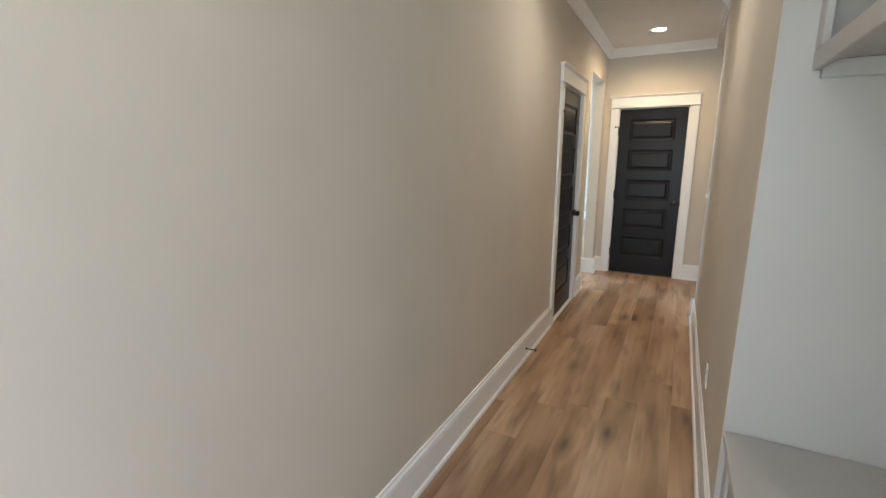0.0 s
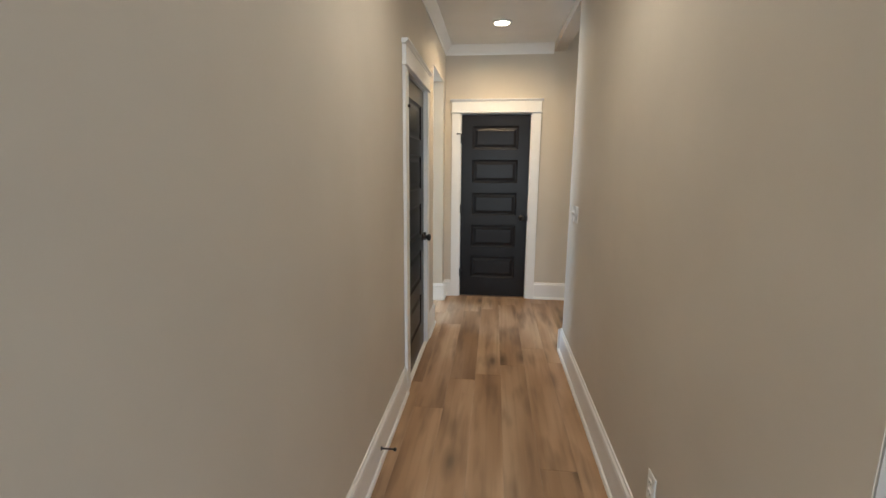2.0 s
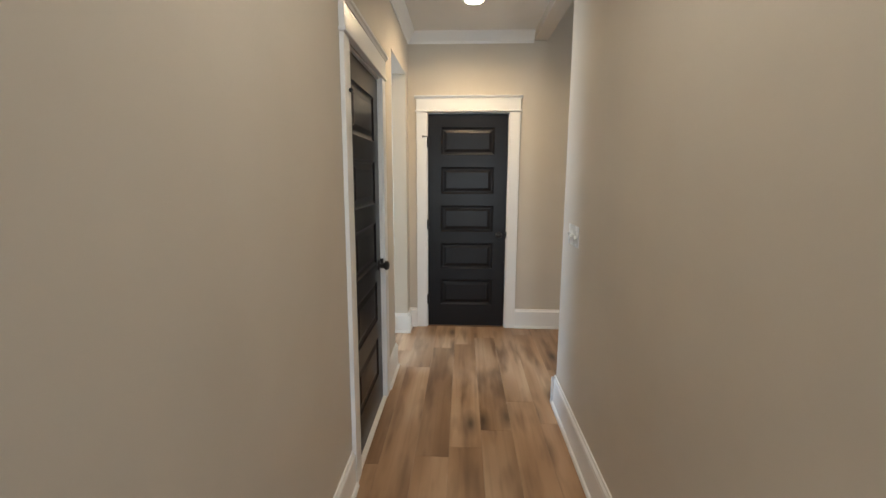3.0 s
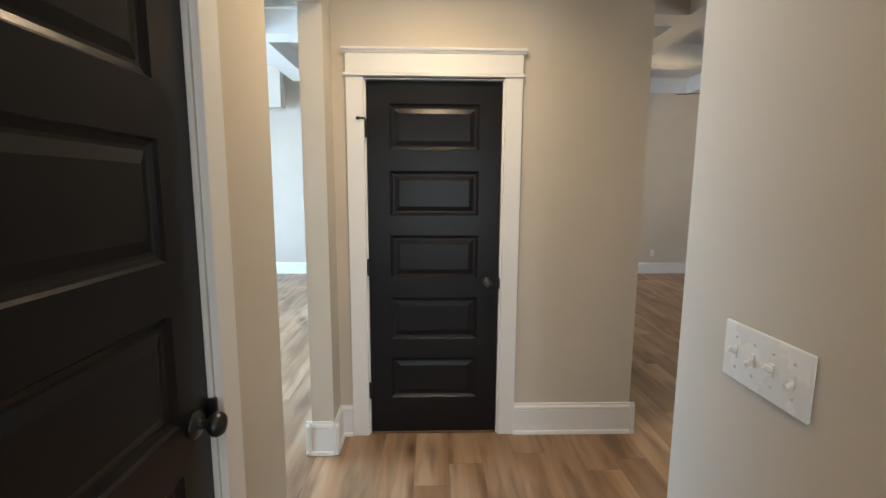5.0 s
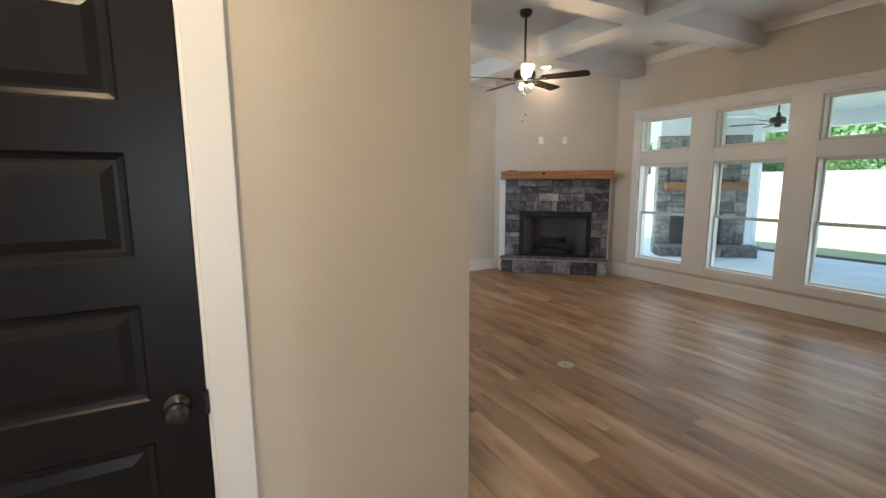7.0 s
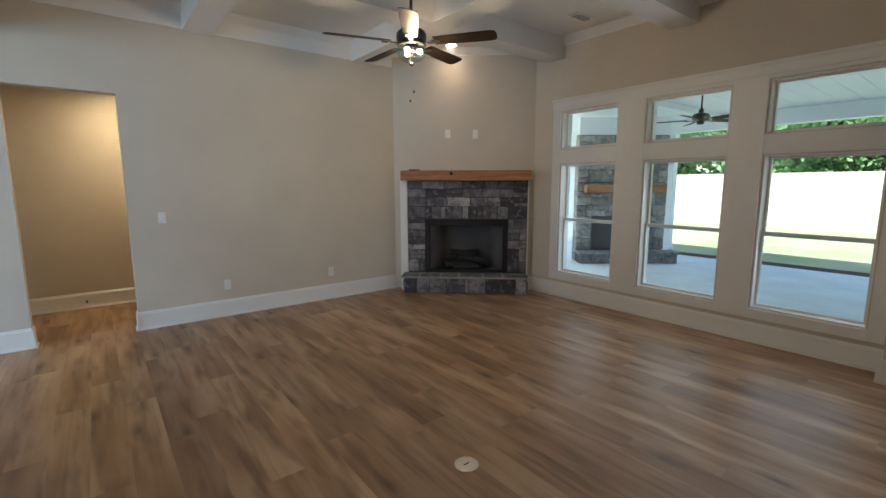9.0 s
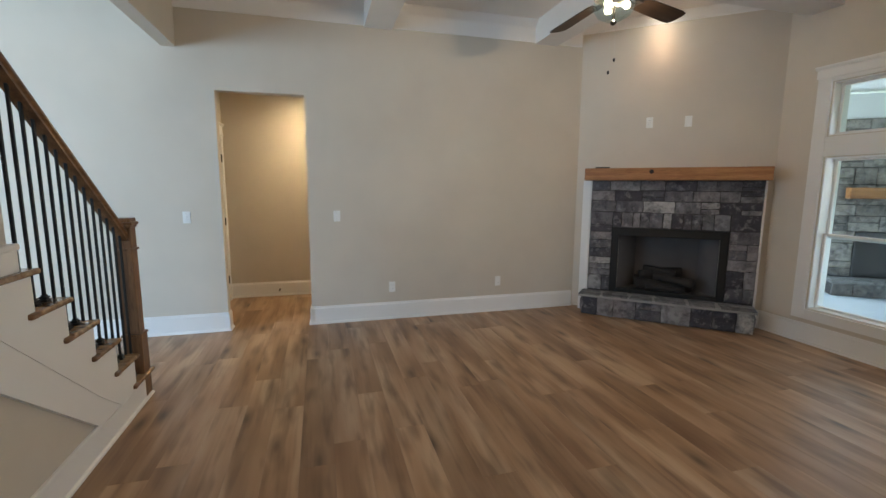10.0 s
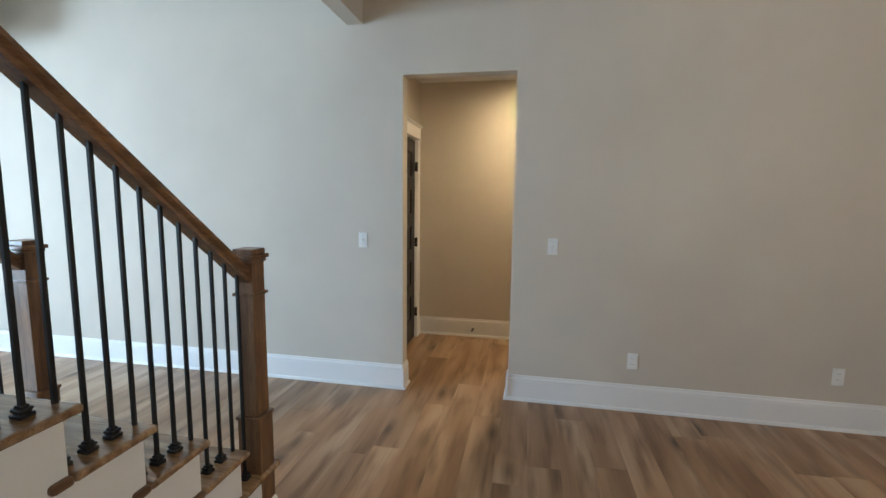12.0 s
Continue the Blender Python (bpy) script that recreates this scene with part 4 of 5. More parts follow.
# firebox
part("firebox_frame", boxes(((BX0, -0.062, BZ0), (BX0 + 0.075, 0.0, BZ1)), ((BX1 - 0.075, -0.062, BZ0), (BX1, 0.0, BZ1)), ((BX0 + 0.075, -0.062, BZ1 - 0.085), (BX1 - 0.075, 0.0, BZ1)), ((BX0 + 0.075, -0.062, BZ0), (BX1 - 0.075, 0.0, BZ0 + 0.04)), bevel=0.003), IRON, fp, "black metal firebox surround")
bm = bmesh.new()
q = [(BX0 + 0.076, 0.0), (BX1 - 0.076, 0.0), (BX1 - 0.24, 0.36), (BX0 + 0.24, 0.36)]
lo = [bm.verts.new((x, y, BZ0 + 0.02)) for x, y in q]
hi = [bm.verts.new((x, y, BZ1 - 0.03)) for x, y in q]
for a, b in ((1, 2), (2, 3), (3, 0)):
    bm.faces.new((lo[a], lo[b], hi[b], hi[a]))
bm.faces.new(lo)
bm.faces.new(hi[::-1])
part("firebox_lining", bm, SOOT, fp, "grey fibre firebox lining")
part("mesh_rod", boxes(((BX0 + 0.075, -0.012, BZ1 - 0.095), (BX1 - 0.075, -0.004, BZ1 - 0.087))), BLACK, fp)
for k, (x, y, z, ln, rz, ry, r) in enumerate(((0.58, 0.09, 0.345, 0.58, 4, 0, 0.055), (0.56, 0.21, 0.375, 0.62, -4, 2, 0.062), (0.62, 0.14, 0.455, 0.46, 16, -6, 0.050), (0.78, 0.13, 0.450, 0.42, -18, 5, 0.048), (0.66, 0.17, 0.525, 0.34, -8, 6, 0.042), (0.70, 0.05, 0.320, 0.40, 0, 0, 0.035))):
    n = 7
    prof = [(0.001, 0)] + [(r * random.Random(k * 9 + i).uniform(0.82, 1.1), ln * i / n) for i in range(n + 1)] + [(0.001, ln)]
    lg = part("gas_log", lathe(prof, 10, "x"), CHAR, fp, "charred ceramic gas log", True)
    lg.matrix_basis = pose(x, y, z, 0, ry, rz)
part("log_grate", boxes(*[((0.60 + 0.08 * i, 0.02, 0.276), (0.612 + 0.08 * i, 0.24, 0.288)) for i in range(8)], ((0.58, 0.01, 0.278), (1.19, 0.02, 0.30))), BLACK, fp)
part("control_tag", boxes(((1.585, -0.078, 0.60), (1.635, -0.072, 0.622)), bevel=0.002), PALE_MORTAR, fp, "small white tag on the stone")

mant = thing("mantel", "thick reddish cedar beam mantel on the stone", "mantel", CH @ pose(0.012, 0, 1.543))
bm = boxes(((0, -0.29, 0), (1.737, 0.0595, 0.131)), bevel=0.005, segments=2)
part("beam", bm, CEDAR, mant)
part("knot", lathe([(0.001, 0.002), (0.012, 0.0025), (0.020, 0.001), (0.022, 0.0)], 14, "y"), CHAR, mant).matrix_basis = pose(0.68, -0.2905, 0.09, 180, 0, 0)
rem = thing("remote", "black remote control lying on the mantel", "remote", CH @ pose(0.187, -0.20, 1.6745, 0, 0, 8))
part("body", boxes(((-0.075, -0.022, 0), (0.075, 0.022, 0.016)), bevel=0.004, segments=2), BLACK, rem)
part("button", boxes(((-0.02, -0.010, 0.016), (0.0, 0.010, 0.0185)), bevel=0.001), PLASTIC, rem)


# ---- staircase ----
RISE, RUN, NOSE0 = 0.1855, 0.2345, 9.745
TX0, TX1 = -1.005, 0.400
st = thing("staircase", "stained oak treads with white risers and panelled side", "staircase")
for i in range(14):
    nose = NOSE0 - RUN * i
    z = RISE * (i + 1)
    open_side = nose > 8.55
    x0, x1 = (TX0, TX1) if open_side else (XL + 0.002, 0.208)
    part("tread", boxes(((x0, nose - 0.275, z - 0.027), (x1, nose, z)), bevel=0.011, segments=3), TREAD, st, "stained oak stair tread")
    if open_side and i < 5:
        for xa, xb in ((0.351, TX1), (TX0, XL - T - 0.001)):
            part("return_nosing", boxes(((xa, nose - 0.335, z - 0.0275), (xb, nose - 0.2765, z - 0.0005)), bevel=0.009, segments=2), STAIN_Y, st, "stained oak return nosing")
    rx0, rx1 = (XL - T, 0.350) if open_side else (XL + 0.002, 0.208)
    part("riser", boxes(((rx0, nose - 0.045, z - RISE), (rx1, nose - 0.028, z - 0.028))), TRIM, st, "white painted stair riser")
# side facing the great room: white skirt following the steps, sunk panel below
SK = 0.380
rk = 0.797


def side_sheet(pts, xa, xb):
    """A flat board cut to the outline pts (y, z), between xa and xb."""
    bm = bmesh.new()
    f = [bm.verts.new((xb, y, z)) for y, z in pts]
    k = [bm.verts.new((xa, y, z)) for y, z in pts]
    bm.faces.new(f)
    bm.faces.new(k[::-1])
    for i in range(len(pts)):
        j = (i + 1) % len(pts)
        bm.faces.new((f[j], f[i], k[i], k[j]))
    bmesh.ops.triangulate(bm, faces=[q for q in bm.faces if len(q.verts) > 4])
    bmesh.ops.recalc_face_normals(bm, faces=bm.faces)
    return bm


def stepped_sheet(xa, xb, foot):
    """A board whose top follows the steps and whose foot is the line foot(y)."""
    bm = bmesh.new()
    cols = []
    for i in range(6):
        hi = NOSE0 - RUN * i - 0.046
        lo = hi - RUN
        top = RISE * (i + 1) - 0.029
        cols.append(((hi, min(foot(hi), top - 0.002)), (hi, top), (lo, top), (lo, min(foot(lo), top - 0.002))))
    for x, flip in ((xb, False), (xa, True)):
        for (y0, f0), (_, t), (y1, _), (_, f1) in cols:
            quad = [bm.verts.new(p) for p in ((x, y1, f1), (x, y0, f0), (x, y0, t), (x, y1, t))]
            bm.faces.new(quad[::-1] if flip else quad)
    for k, ((y0, f0), (_, t), (y1, _), (_, f1)) in enumerate(cols):
        for a, b in (((y0, t), (y1, t)), ((y1, f1), (y0, f0))):
            bm.faces.new([bm.verts.new(p) for p in ((xa, *a), (xb, *a), (xb, *b), (xa, *b))])
        below = cols[k - 1][1][1] if k else f0
        bm.faces.new([bm.verts.new(p) for p in ((xa, y0, below), (xb, y0, below), (xb, y0, t), (xa, y0, t))])
    bmesh.ops.remove_doubles(bm, verts=bm.verts, dist=1e-5)
    bmesh.ops.recalc_face_normals(bm, faces=bm.faces)
    return bm


# closed sides under the treads
part("side_wall", stepped_sheet(0.351, 0.364, lambda y: 0.0), WALL, st, "painted stair side")
part("side_wall", stepped_sheet(XL - T - 0.014, XL - T - 0.001, lambda y: 0.0), TRIM, st, "painted stair side")
part("skirt_board", stepped_sheet(0.3645, SK, lambda y: max(0.145, 0.220 + (9.105 - y) * 0.815)), TRIM, st, "white stepped skirt board")
part("band_board", side_sheet([(9.28, 0.146), (9.16, 0.235), (8.36, 0.890), (8.36, 1.08), (8.32, 1.08), (8.32, 1.204), (6.13, 1.204), (6.13, 1.06), (7.80, 1.06), (9.01, 0.146)], 0.3645, SK - 0.005), TRIM, st, "white panel stile following the stair")
part("panel_moulding", side_sheet([(9.005, 0.155), (7.80, 1.075), (7.775, 1.042), (8.955, 0.155)], 0.3636, SK + 0.004), TRIM, st)
part("base_board", boxes(((0.3645, 6.13, 0), (SK + 0.001, 9.698, 0.144)), bevel=0.002), TRIM, st)
part("base_moulding", boxes(((0.3636, 6.13, 0.1445), (SK + 0.003, 8.95, 0.168)), bevel=0.005, segments=2), TRIM, st)
part("shoe", sweep([(0, 0), (0.016, 0), (0.014, 0.012), (0.004, 0.018), (0, 0.018)], (SK + 0.001, 6.12, 0), (SK + 0.001, 9.71, 0), (1, 0)), TRIM, st)
part("wall_ledge", boxes(((0.351, 6.13, 1.205), (0.388, 8.470, 1.232)), bevel=0.006, segments=2), TRIM, st)
part("skirt_board", boxes(((0.3645, 6.131, 0.930), (SK, 8.2885, 1.2038))), TRIM, st, "white board along the stair wall")
part("ledge_end", boxes(((0.351, 8.2935, 6 * RISE + 0.001), (SK, 8.463, 1.204)), bevel=0.003), TRIM, st)
part("side_infill", boxes(((0.351, 6.13, 0.0), (0.3635, 8.2915, 1.204))), WALL, st, "beige painted sunk panel")
# foyer face of the stair wall: white panelling with a ledge
part("foyer_panel", boxes(((XL - T - 0.030, 6.13, 0.0), (XL - T - 0.0005, 8.463, 1.204)), bevel=0.002), TRIM, st, "white board along the foyer side")
part("foyer_ledge", boxes(((XL - T - 0.045, 6.13, 1.205), (XL - T - 0.0005, 8.470, 1.232)), bevel=0.006, segments=2), TRIM, st)


def newel(parent, x, y, z0, z1):
    n = part("newel_post", boxes(((x - 0.045, y - 0.045, z0 + 0.28), (x + 0.045, y + 0.045, z1 - 0.03)), bevel=0.003), STAIN_Z, parent, "square stained oak newel post")
    for nm, r, a, b in (("plinth", 0.056, 0.001, z0 + 0.262), ("plinth_cap", 0.062, z0 + 0.262, z0 + 0.280), ("collar", 0.056, z1 - 0.215, z1 - 0.200), ("cap_mould", 0.062, z1 - 0.046, z1 - 0.026), ("cap", 0.050, z1 - 0.026, z1)):
        part(nm, boxes(((x - r, y - r, a), (x + r, y + r, b)), bevel=0.004, segments=2), STAIN_Z, n)
    part("cap_bed", boxes(((x - 0.053, y - 0.053, z1 - 0.062), (x + 0.053, y + 0.053, z1 - 0.047)), bevel=0.003), STAIN_Z, n)


def stair_rail(name, x, label):
    r = thing(name, label, "railing", None, "stair railings")
    ny = 9.66
    newel(r, x, ny, RISE + 0.0005, 1.252)
    # handrail
    y0, y1 = ny - 0.045, 8.445
    zt0 = 1.177
    zt1 = zt0 + (y0 - y1) * rk
    prof = [(-0.030, -0.060), (0.030, -0.060), (0.030, -0.046), (0.022, -0.034), (0.031, -0.022), (0.029, -0.006), (0.016, 0.001), (-0.016, 0.001), (-0.029, -0.006), (-0.031, -0.022), (-0.022, -0.034), (-0.030, -0.046)]
    bm = bmesh.new()
    ends = [[bm.verts.new((x + a, y, z + b * 1.25)) for a, b in prof] for y, z in ((y0, zt0), (y1, zt1))]
    for i in range(len(prof)):
        j = (i + 1) % len(prof)
        bm.faces.new((ends[0][i], ends[0][j], ends[1][j], ends[1][i]))
    bm.faces.new(ends[0][::-1])
    bm.faces.new(ends[1])
    bmesh.ops.recalc_face_normals(bm, faces=bm.faces)
    part("handrail", bm, STAIN_Y, r, "stained oak handrail")
    shoe_mesh = None
    for i in range(6):
        nose = NOSE0 - RUN * i
        for off in (0.088, 0.088 + RUN / 3, 0.088 + 2 * RUN / 3):
            y = nose - off - 0.012
            if y > ny - 0.06 or y < 8.475:
                continue
            z = RISE * (i + 1)
            top = zt0 + (y0 - y) * rk - 0.07
            b = part("baluster", boxes(((-0.0065, -0.0065, 0), (0.0065, 0.0065, top - z)), bevel=0.0015), IRON, r, "black iron baluster")
            b.location = (x, y, z)
            if shoe_mesh is None:
                s = part("base_shoe", boxes(((-0.019, -0.019, 0), (0.019, 0.019, 0.012)), ((-0.014, -0.014, 0.012), (0.014, 0.014, 0.018)), ((-0.017, -0.017, 0.018), (0.017, 0.017, 0.026)), ((-0.011, -0.011, 0.026), (0.011, 0.011, 0.034)), bevel=0.002), IRON, b)
                shoe_mesh = s.data
            else:
                s = new("base_shoe", shoe_mesh)
                s.parent = b


stair_rail("stair_railing", 0.326, "stained oak railing with black iron balusters beside the great room")
stair_rail("stair_railing", XL - T + 0.024, "stained oak railing with black iron balusters beside the foyer")
# ---- outdoors ----
tagged(link_mesh("ground", boxes(((-300, -300, -0.6), (300, 300, -0.25))), GRASS), "mown green lawn with pale patches", "lawn", kind="structure")
tagged(link_mesh("patio", boxes(((XW + 0.201, 2.0, -0.30), (12.1, 15.0, -0.18)), bevel=0.01), CONCRETE), "smooth pale concrete patio slab", "patio", kind="structure")
tagged(link_mesh("mulch_bed", boxes(((12.11, 1.0, -0.30), (12.9, 16.0, -0.225)), bevel=0.02), MULCH), "dark brown mulch bed along the patio", "mulch", kind="structure")
roof = thing("patio_roof", "white boarded patio ceiling with white edge beams", "patio roof", kind="structure")
part("ceiling_boards", boxes(*[((XW + 0.201, 2.0 + 0.30 * i, 2.95), (12.3, 2.294 + 0.30 * i, 2.97)) for i in range(44)]), SIDING, roof)
part("deck", boxes(((XW + 0.201, 2.0, 2.975), (12.5, 15.3, 3.08))), SIDING, roof)
part("edge_beam", boxes(((12.02, 2.0, 2.66), (12.26, 15.2, 2.949)), bevel=0.005), SIDING, roof)
part("cross_beam", boxes(((XW + 0.201, 9.6, 2.83), (12.01, 9.75, 2.949)), bevel=0.004), SIDING, roof)
part("end_beam", boxes(((XW + 0.201, 14.95, 2.66), (12.01, 15.18, 2.949)), bevel=0.005), SIDING, roof)
for x, y in ((12.14, 13.48), (12.14, 10.74), (12.14, 2.5)):
    col = thing("patio_post", "square white painted patio post", "post", pose(x, y, -0.18), "patio posts")
    part("shaft", boxes(((-0.10, -0.10, 0), (0.10, 0.10, 2.84)), bevel=0.006), SIDING, col)
    part("plinth", boxes(((-0.13, -0.13, 0), (0.13, 0.13, 0.18)), bevel=0.006), SIDING, col)
ceiling_fan(pose(8.56, 8.68, 2.95), 0.40, "black five-blade patio ceiling fan", 40, False)

# patio fireplace: local x along its face, -y towards the patio
OF = pose(9.43, 11.36, -0.18, 0, 0, -38)
of = thing("patio_fireplace", "tan and grey stacked-stone patio fireplace with cedar mantel", "fireplace", OF)
part("core", boxes(((-0.03, 0.05, 0), (0.27, 0.25, 2.70)), ((1.38, 0.05, 0), (1.84, 0.25, 2.70)), ((0.27, 0.05, 0.97), (1.38, 0.25, 2.70)), ((0.27, 0.25, 0.2), (1.38, 0.29, 0.97)), ((0.27, 0.05, 0), (1.38, 0.249, 0.2))), MORTAR, of)
part("header_panel", boxes(((-0.05, 0.03, 2.701), (1.86, 0.25, 3.069))), SIDING, of, "white boarded panel over the stone")
lay_stones(of, -0.06, 1.86, 0.98, 2.69, 0.05, TANSTONE, 31, [1, 1.2, 0.8, 1.1, 0.9, 1, 1.1], 0.22, 0.44, depth=0.06, gap=0.012)
lay_stones(of, -0.06, 0.27, 0.26, 0.98, 0.05, TANSTONE, 37, [1, 1.2, 0.8], 0.16, 0.33, depth=0.06, gap=0.012)
lay_stones(of, 1.38, 1.86, 0.26, 0.98, 0.05, TANSTONE, 41, [1.1, 0.9, 1.1], 0.2, 0.32, depth=0.06, gap=0.012)
lay_stones(of, -0.05, 2.0, 0.0, 0.20, -0.30, TANSTONE, 43, [1], 0.25, 0.5, depth=0.06, gap=0.012)
part("hearth_core", boxes(((-0.04, -0.30, 0), (1.99, 0.049, 0.20))), MORTAR, of)
part("hearth_slab", boxes(((-0.09, -0.40, 0.201), (2.04, 0.0, 0.255)), bevel=0.01), FLAG, of, "flat grey hearth slab")
for k in range(5):
    s = part("stone", stone_mesh(0.19, 0.53, 0.04, 60 + k), TANSTONE, of)
    s.matrix_basis = pose(-0.03, 0.24, 0.02 + 0.54 * k, 0, 0, -90)
part("firebox", boxes(((0.275, 0.0, 0.256), (0.305, 0.245, 0.965)), ((1.345, 0.0, 0.256), (1.375, 0.245, 0.965)), ((0.305, 0.0, 0.85), (1.345, 0.245, 0.965)), ((0.305, 0.22, 0.256), (1.345, 0.245, 0.85))), SOOT, of, "grey patio firebox lining")
part("mantel", boxes(((0.08, -0.20, 1.49), (1.76, -0.012, 1.66)), bevel=0.008), CEDAR, of, "cedar beam mantel")

# fences
def fence(name, m, length, label):
    f = thing(name, label, "fence", m, "yard fences")
    bm = bmesh.new()
    n = int(length / 0.145)
    rnd = random.Random(name + label)
    for i in range(n):
        h = 2.20 + rnd.uniform(-0.004, 0.004)
        x = i * 0.145
        verts = [bm.verts.new(p) for p in ((x, 0, 0), (x + 0.139, 0, 0), (x + 0.139, 0, h - 0.004), (x + 0.135, 0, h), (x + 0.004, 0, h), (x, 0, h - 0.004))]
        back = [bm.verts.new((v.co.x, 0.018, v.co.z)) for v in verts]
        bm.faces.new(verts)
        bm.faces.new(back[::-1])
        for k in range(6):
            q = (k + 1) % 6
            bm.faces.new((verts[q], verts[k], back[k], back[q]))
    tagged(part("pickets", bm, FENCE, f, "tan pine privacy pickets"), kind="stuff")
    for z in (0.4, 1.1, 1.8):
        part("rail", boxes(((0, 0.02, z), (length, 0.058, z + 0.088))), FENCE, f)


fence("fence", pose(24.4, 26.0, -0.25, 0, 0, -90), 44.0, "tall tan wooden privacy fence at the end of the lawn")
fence("fence", pose(4.0, 25.0, -0.25, 0, 0, 0), 20.4, "tall tan wooden privacy fence along the side of the lawn")


# trees
def tree_parts(seed, height, spread):
    rnd = random.Random(seed)
    bm = bmesh.new()

    def limb(p, q, r0, r1):
        d = (q - p)
        m = Matrix.Translation((p + q) / 2) @ d.to_track_quat("Z", "Y").to_matrix().to_4x4()
        bmesh.ops.create_cone(bm, cap_ends=True, segments=8, radius1=r0, radius2=r1, depth=d.length, matrix=m)

    base = Vector((0, 0, 0))
    top = Vector((rnd.uniform(-0.4, 0.4), rnd.uniform(-0.4, 0.4), height * 0.62))
    limb(base, top, 0.20, 0.09)
    clumps = []
    for i in range(13):
        a = rnd.uniform(0, 6.28)
        s = base.lerp(top, rnd.uniform(0.22, 0.92))
        e = s + Vector((math.cos(a) * spread * rnd.uniform(0.35, 0.8), math.sin(a) * spread * rnd.uniform(0.35, 0.8), height * rnd.uniform(0.06, 0.28)))
        limb(s, e, 0.07, 0.02)
        clumps += [e, s.lerp(e, 0.6) + Vector((0, 0, 0.3))]
    clumps += [top + Vector((0, 0, height * 0.2)), top + Vector((0.5, -0.4, height * 0.1))]
    vs, fs = [], []
    for c in clumps:
        rad = spread * rnd.uniform(0.28, 0.46)
        for _ in range(190):
            d = Vector((rnd.gauss(0, 1), rnd.gauss(0, 1), rnd.gauss(0, 0.8))).normalized() * rad * rnd.uniform(0.35, 1.05)
            o = c + d
            s = rnd.uniform(0.09, 0.20)
            u = Vector((rnd.gauss(0, 1), rnd.gauss(0, 1), rnd.gauss(0, 1))).normalized()
            w = u.orthogonal().normalized() * s * 0.6
            u = u * s
            k = len(vs)
            vs += [o - u, o - u * 0.1 + w, o + u, o - u * 0.1 - w]
            fs.append((k, k + 1, k + 2, k + 3))
    me = bpy.data.meshes.new("crown")
    me.from_pydata([tuple(v) for v in vs], [], fs)
    me.materials.append(LEAF)
    return bm, me


tree_proto = []
for sd, h, sp in ((1, 7.5, 3.0), (2, 6.2, 3.2), (3, 8.6, 3.4)):
    t = thing("tree", "leafy green tree behind the fence", "tree", pose(28 + sd, 6 + 3 * sd, -0.25), "yard trees")
    bm, me = tree_parts(sd, h, sp)
    part("trunk", bm, BARK, t)
    c = new("crown", me)
    c.parent = t
    tree_proto.append(t)
rnd = random.Random(12)
for i in range(17):
    y = -9 + 2.3 * i + rnd.uniform(-0.6, 0.6)
    copy_thing(tree_proto[i % 3], pose(27.3 + rnd.uniform(0, 3.5), y, -0.25, 0, 0, rnd.uniform(0, 360)))
for x in (6, 10.5, 15, 19.5, 24):
    copy_thing(tree_proto[int(x) % 3], pose(x, 28.5 + rnd.uniform(0, 2), -0.25, 0, 0, rnd.uniform(0, 360)))
for x, y in ((-24, 26), (-27, 33), (-30, 22), (-22, 36), (-33, 40)):
    t = copy_thing(tree_proto[int(-x) % 3], pose(x, y, -0.25, 0, 0, rnd.uniform(0, 360)))
    tagged(t, "leafy green tree in the front yard")


# ---- floor planks ----
PW, PL = 0.182, 1.52
plank_cache = {}


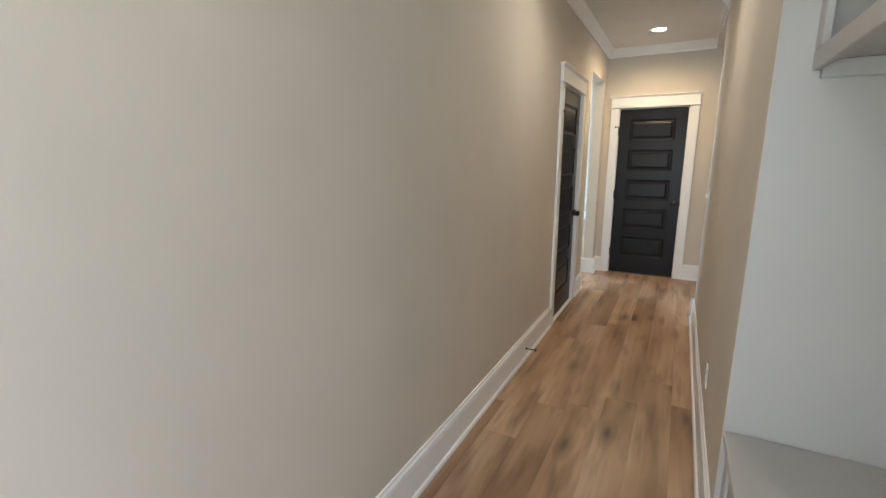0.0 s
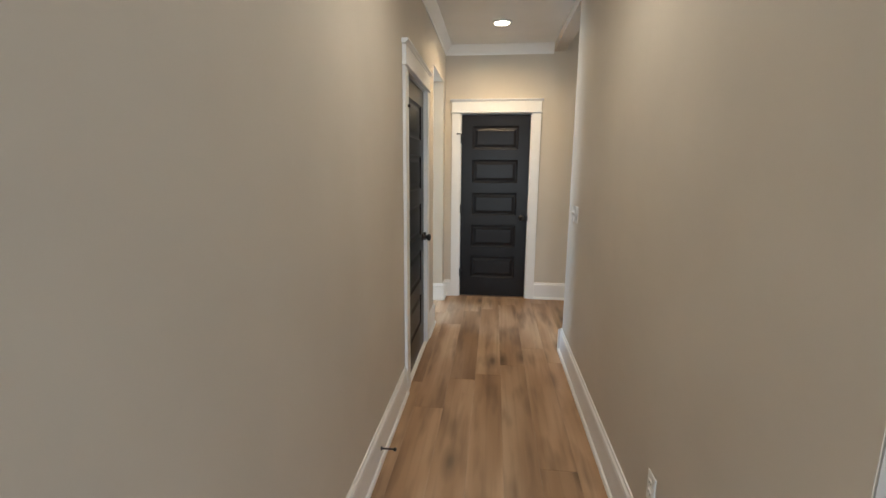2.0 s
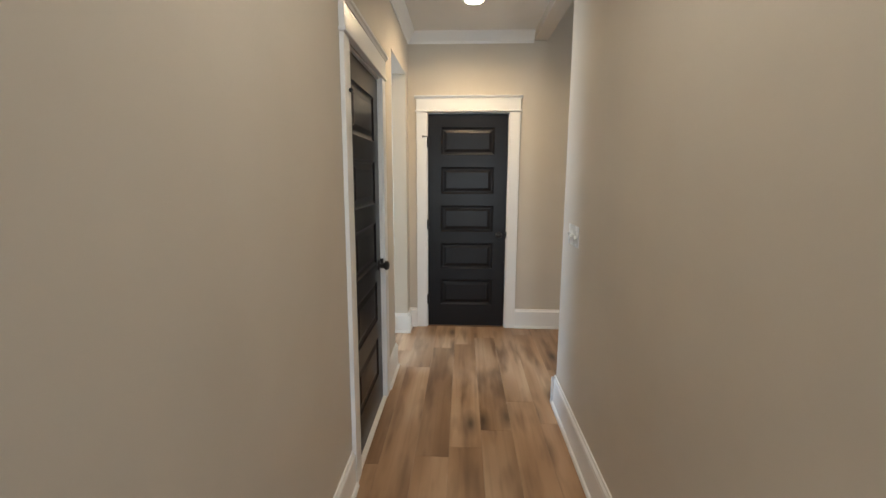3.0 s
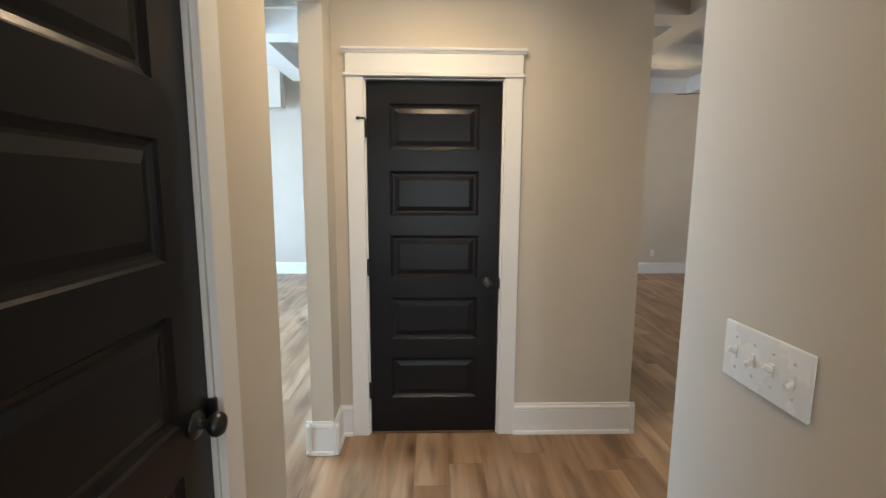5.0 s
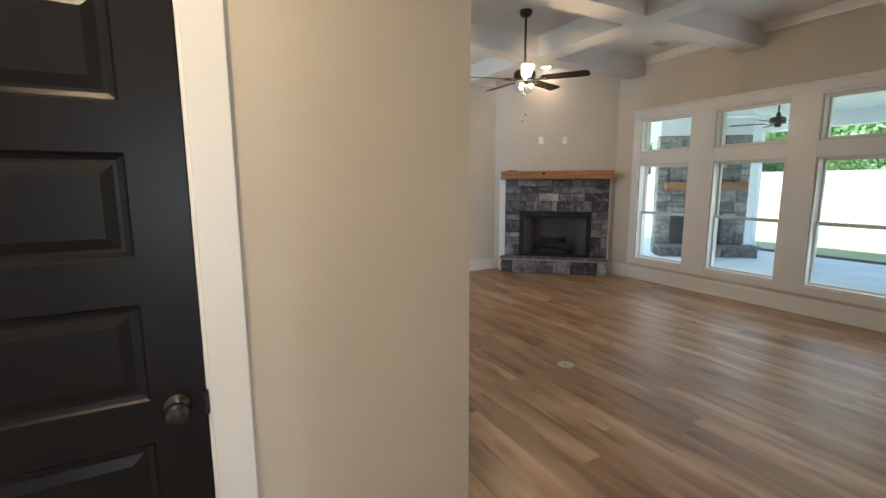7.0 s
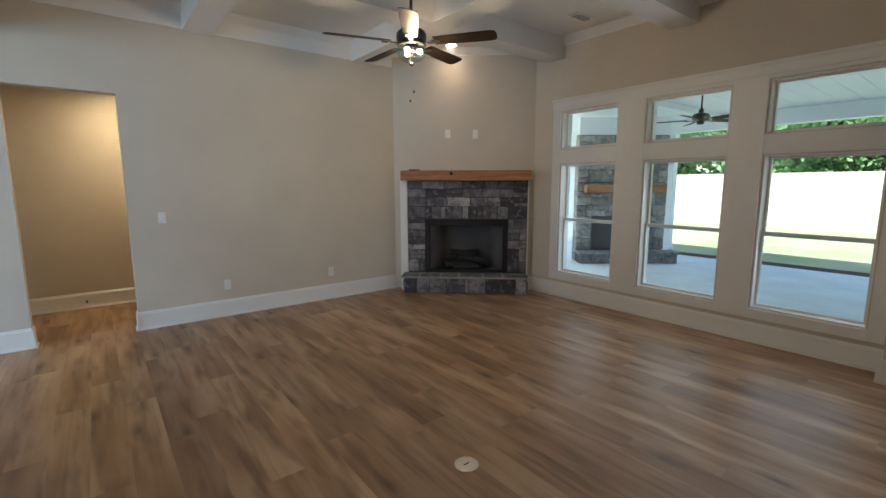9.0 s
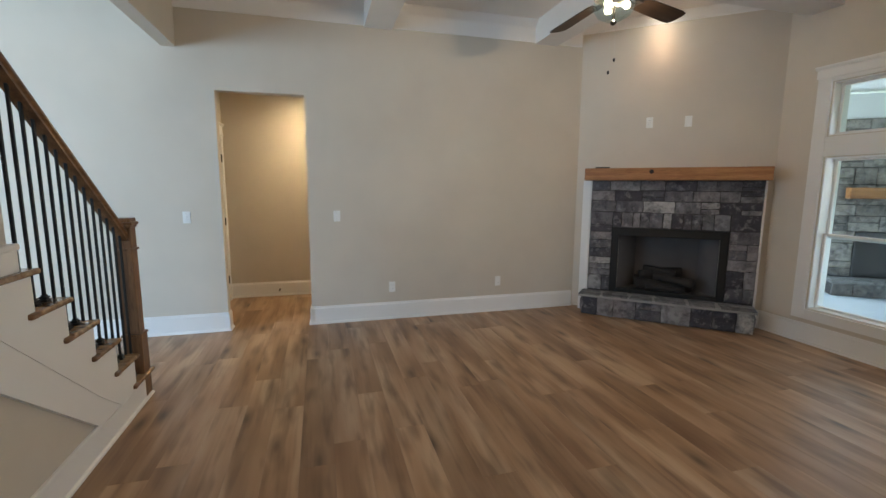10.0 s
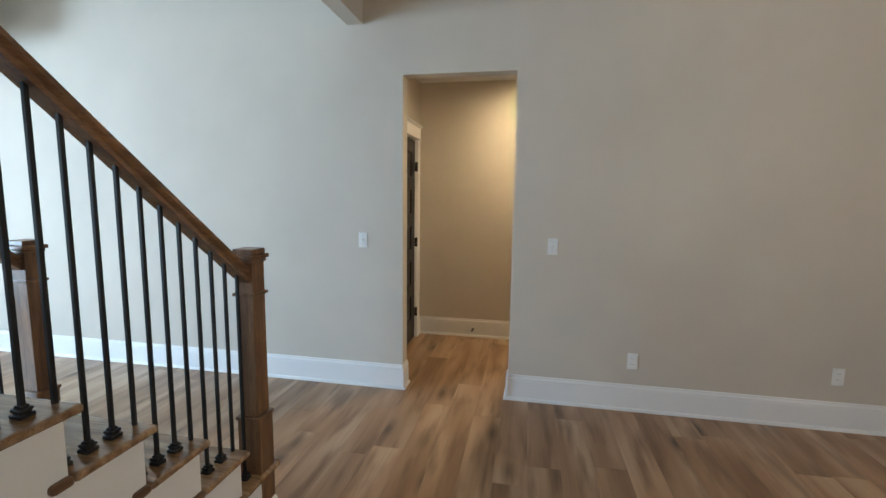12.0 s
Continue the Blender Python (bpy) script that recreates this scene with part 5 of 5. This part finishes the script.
def plank_geometry(w, l):
    b, z1, z0 = 0.0009, -0.0005, -0.008
    v = [(-w / 2, -l / 2, z0), (w / 2, -l / 2, z0), (w / 2, l / 2, z0), (-w / 2, l / 2, z0)]
    v += [(x, y, z1) for x, y, _ in v]
    v += [(-w / 2 + b, -l / 2 + b, 0), (w / 2 - b, -l / 2 + b, 0), (w / 2 - b, l / 2 - b, 0), (-w / 2 + b, l / 2 - b, 0)]
    f = [(8, 9, 10, 11)]
    for i in range(4):
        j = (i + 1) % 4
        f += [(i, j, 4 + j, 4 + i), (4 + i, 4 + j, 8 + j, 8 + i)]
    return v, f


rest_v, rest_f = [], []
rnd = random.Random(99)
columns = int((XW + 5.12) / PW) + 1
for c in range(columns):
    x0 = -5.12 + c * PW
    w = min(PW, XW - x0) - 0.0006
    if w < 0.02:
        continue
    xc = x0 + w / 2
    if xc < -0.96:
        ya, yb = 4.6, YB
    elif xc < 0.42:
        ya, yb = -3.0, YB
    elif xc < 3.3:
        ya, yb = (-1.2 if xc < 0.80 else 1.5), 12.48
    else:
        ya, yb = 1.5, YB
    y = ya - rnd.uniform(0.1, PL - 0.1)
    while y < yb - 0.01:
        s, e = max(y, ya), min(y + PL, yb)
        y += PL
        l = round(e - s, 2) - 0.0006
        if l < 0.03:
            continue
        yc = (s + e) / 2
        near = (-0.96 < xc < 0.42 and 0.6 < yc) or (xc >= 0.42 and yc > 5.6) or (-3.6 < xc < -0.96 and yc > 5.6)
        if near:
            key = (round(w, 3), l)
            if key not in plank_cache:
                me = bpy.data.meshes.new("plank")
                v, f = plank_geometry(w, l)
                me.from_pydata(v, [], f)
                me.materials.append(PLANK)
                plank_cache[key] = me
            ob = new("plank", plank_cache[key])
            ob.parent = FLOOR
            ob.location = (xc, yc, 0)
        else:
            v, f = plank_geometry(w, l)
            k = len(rest_v)
            rest_v += [(a + xc, b + yc, z) for a, b, z in v]
            rest_f += [tuple(i + k for i in q) for q in f]
me = bpy.data.meshes.new("planks_far")
me.from_pydata(rest_v, [], rest_f)
me.materials.append(PLANK)
far = new("planks", me)
far.parent = FLOOR
tagged(far, "brown oak-look planks", kind="stuff")
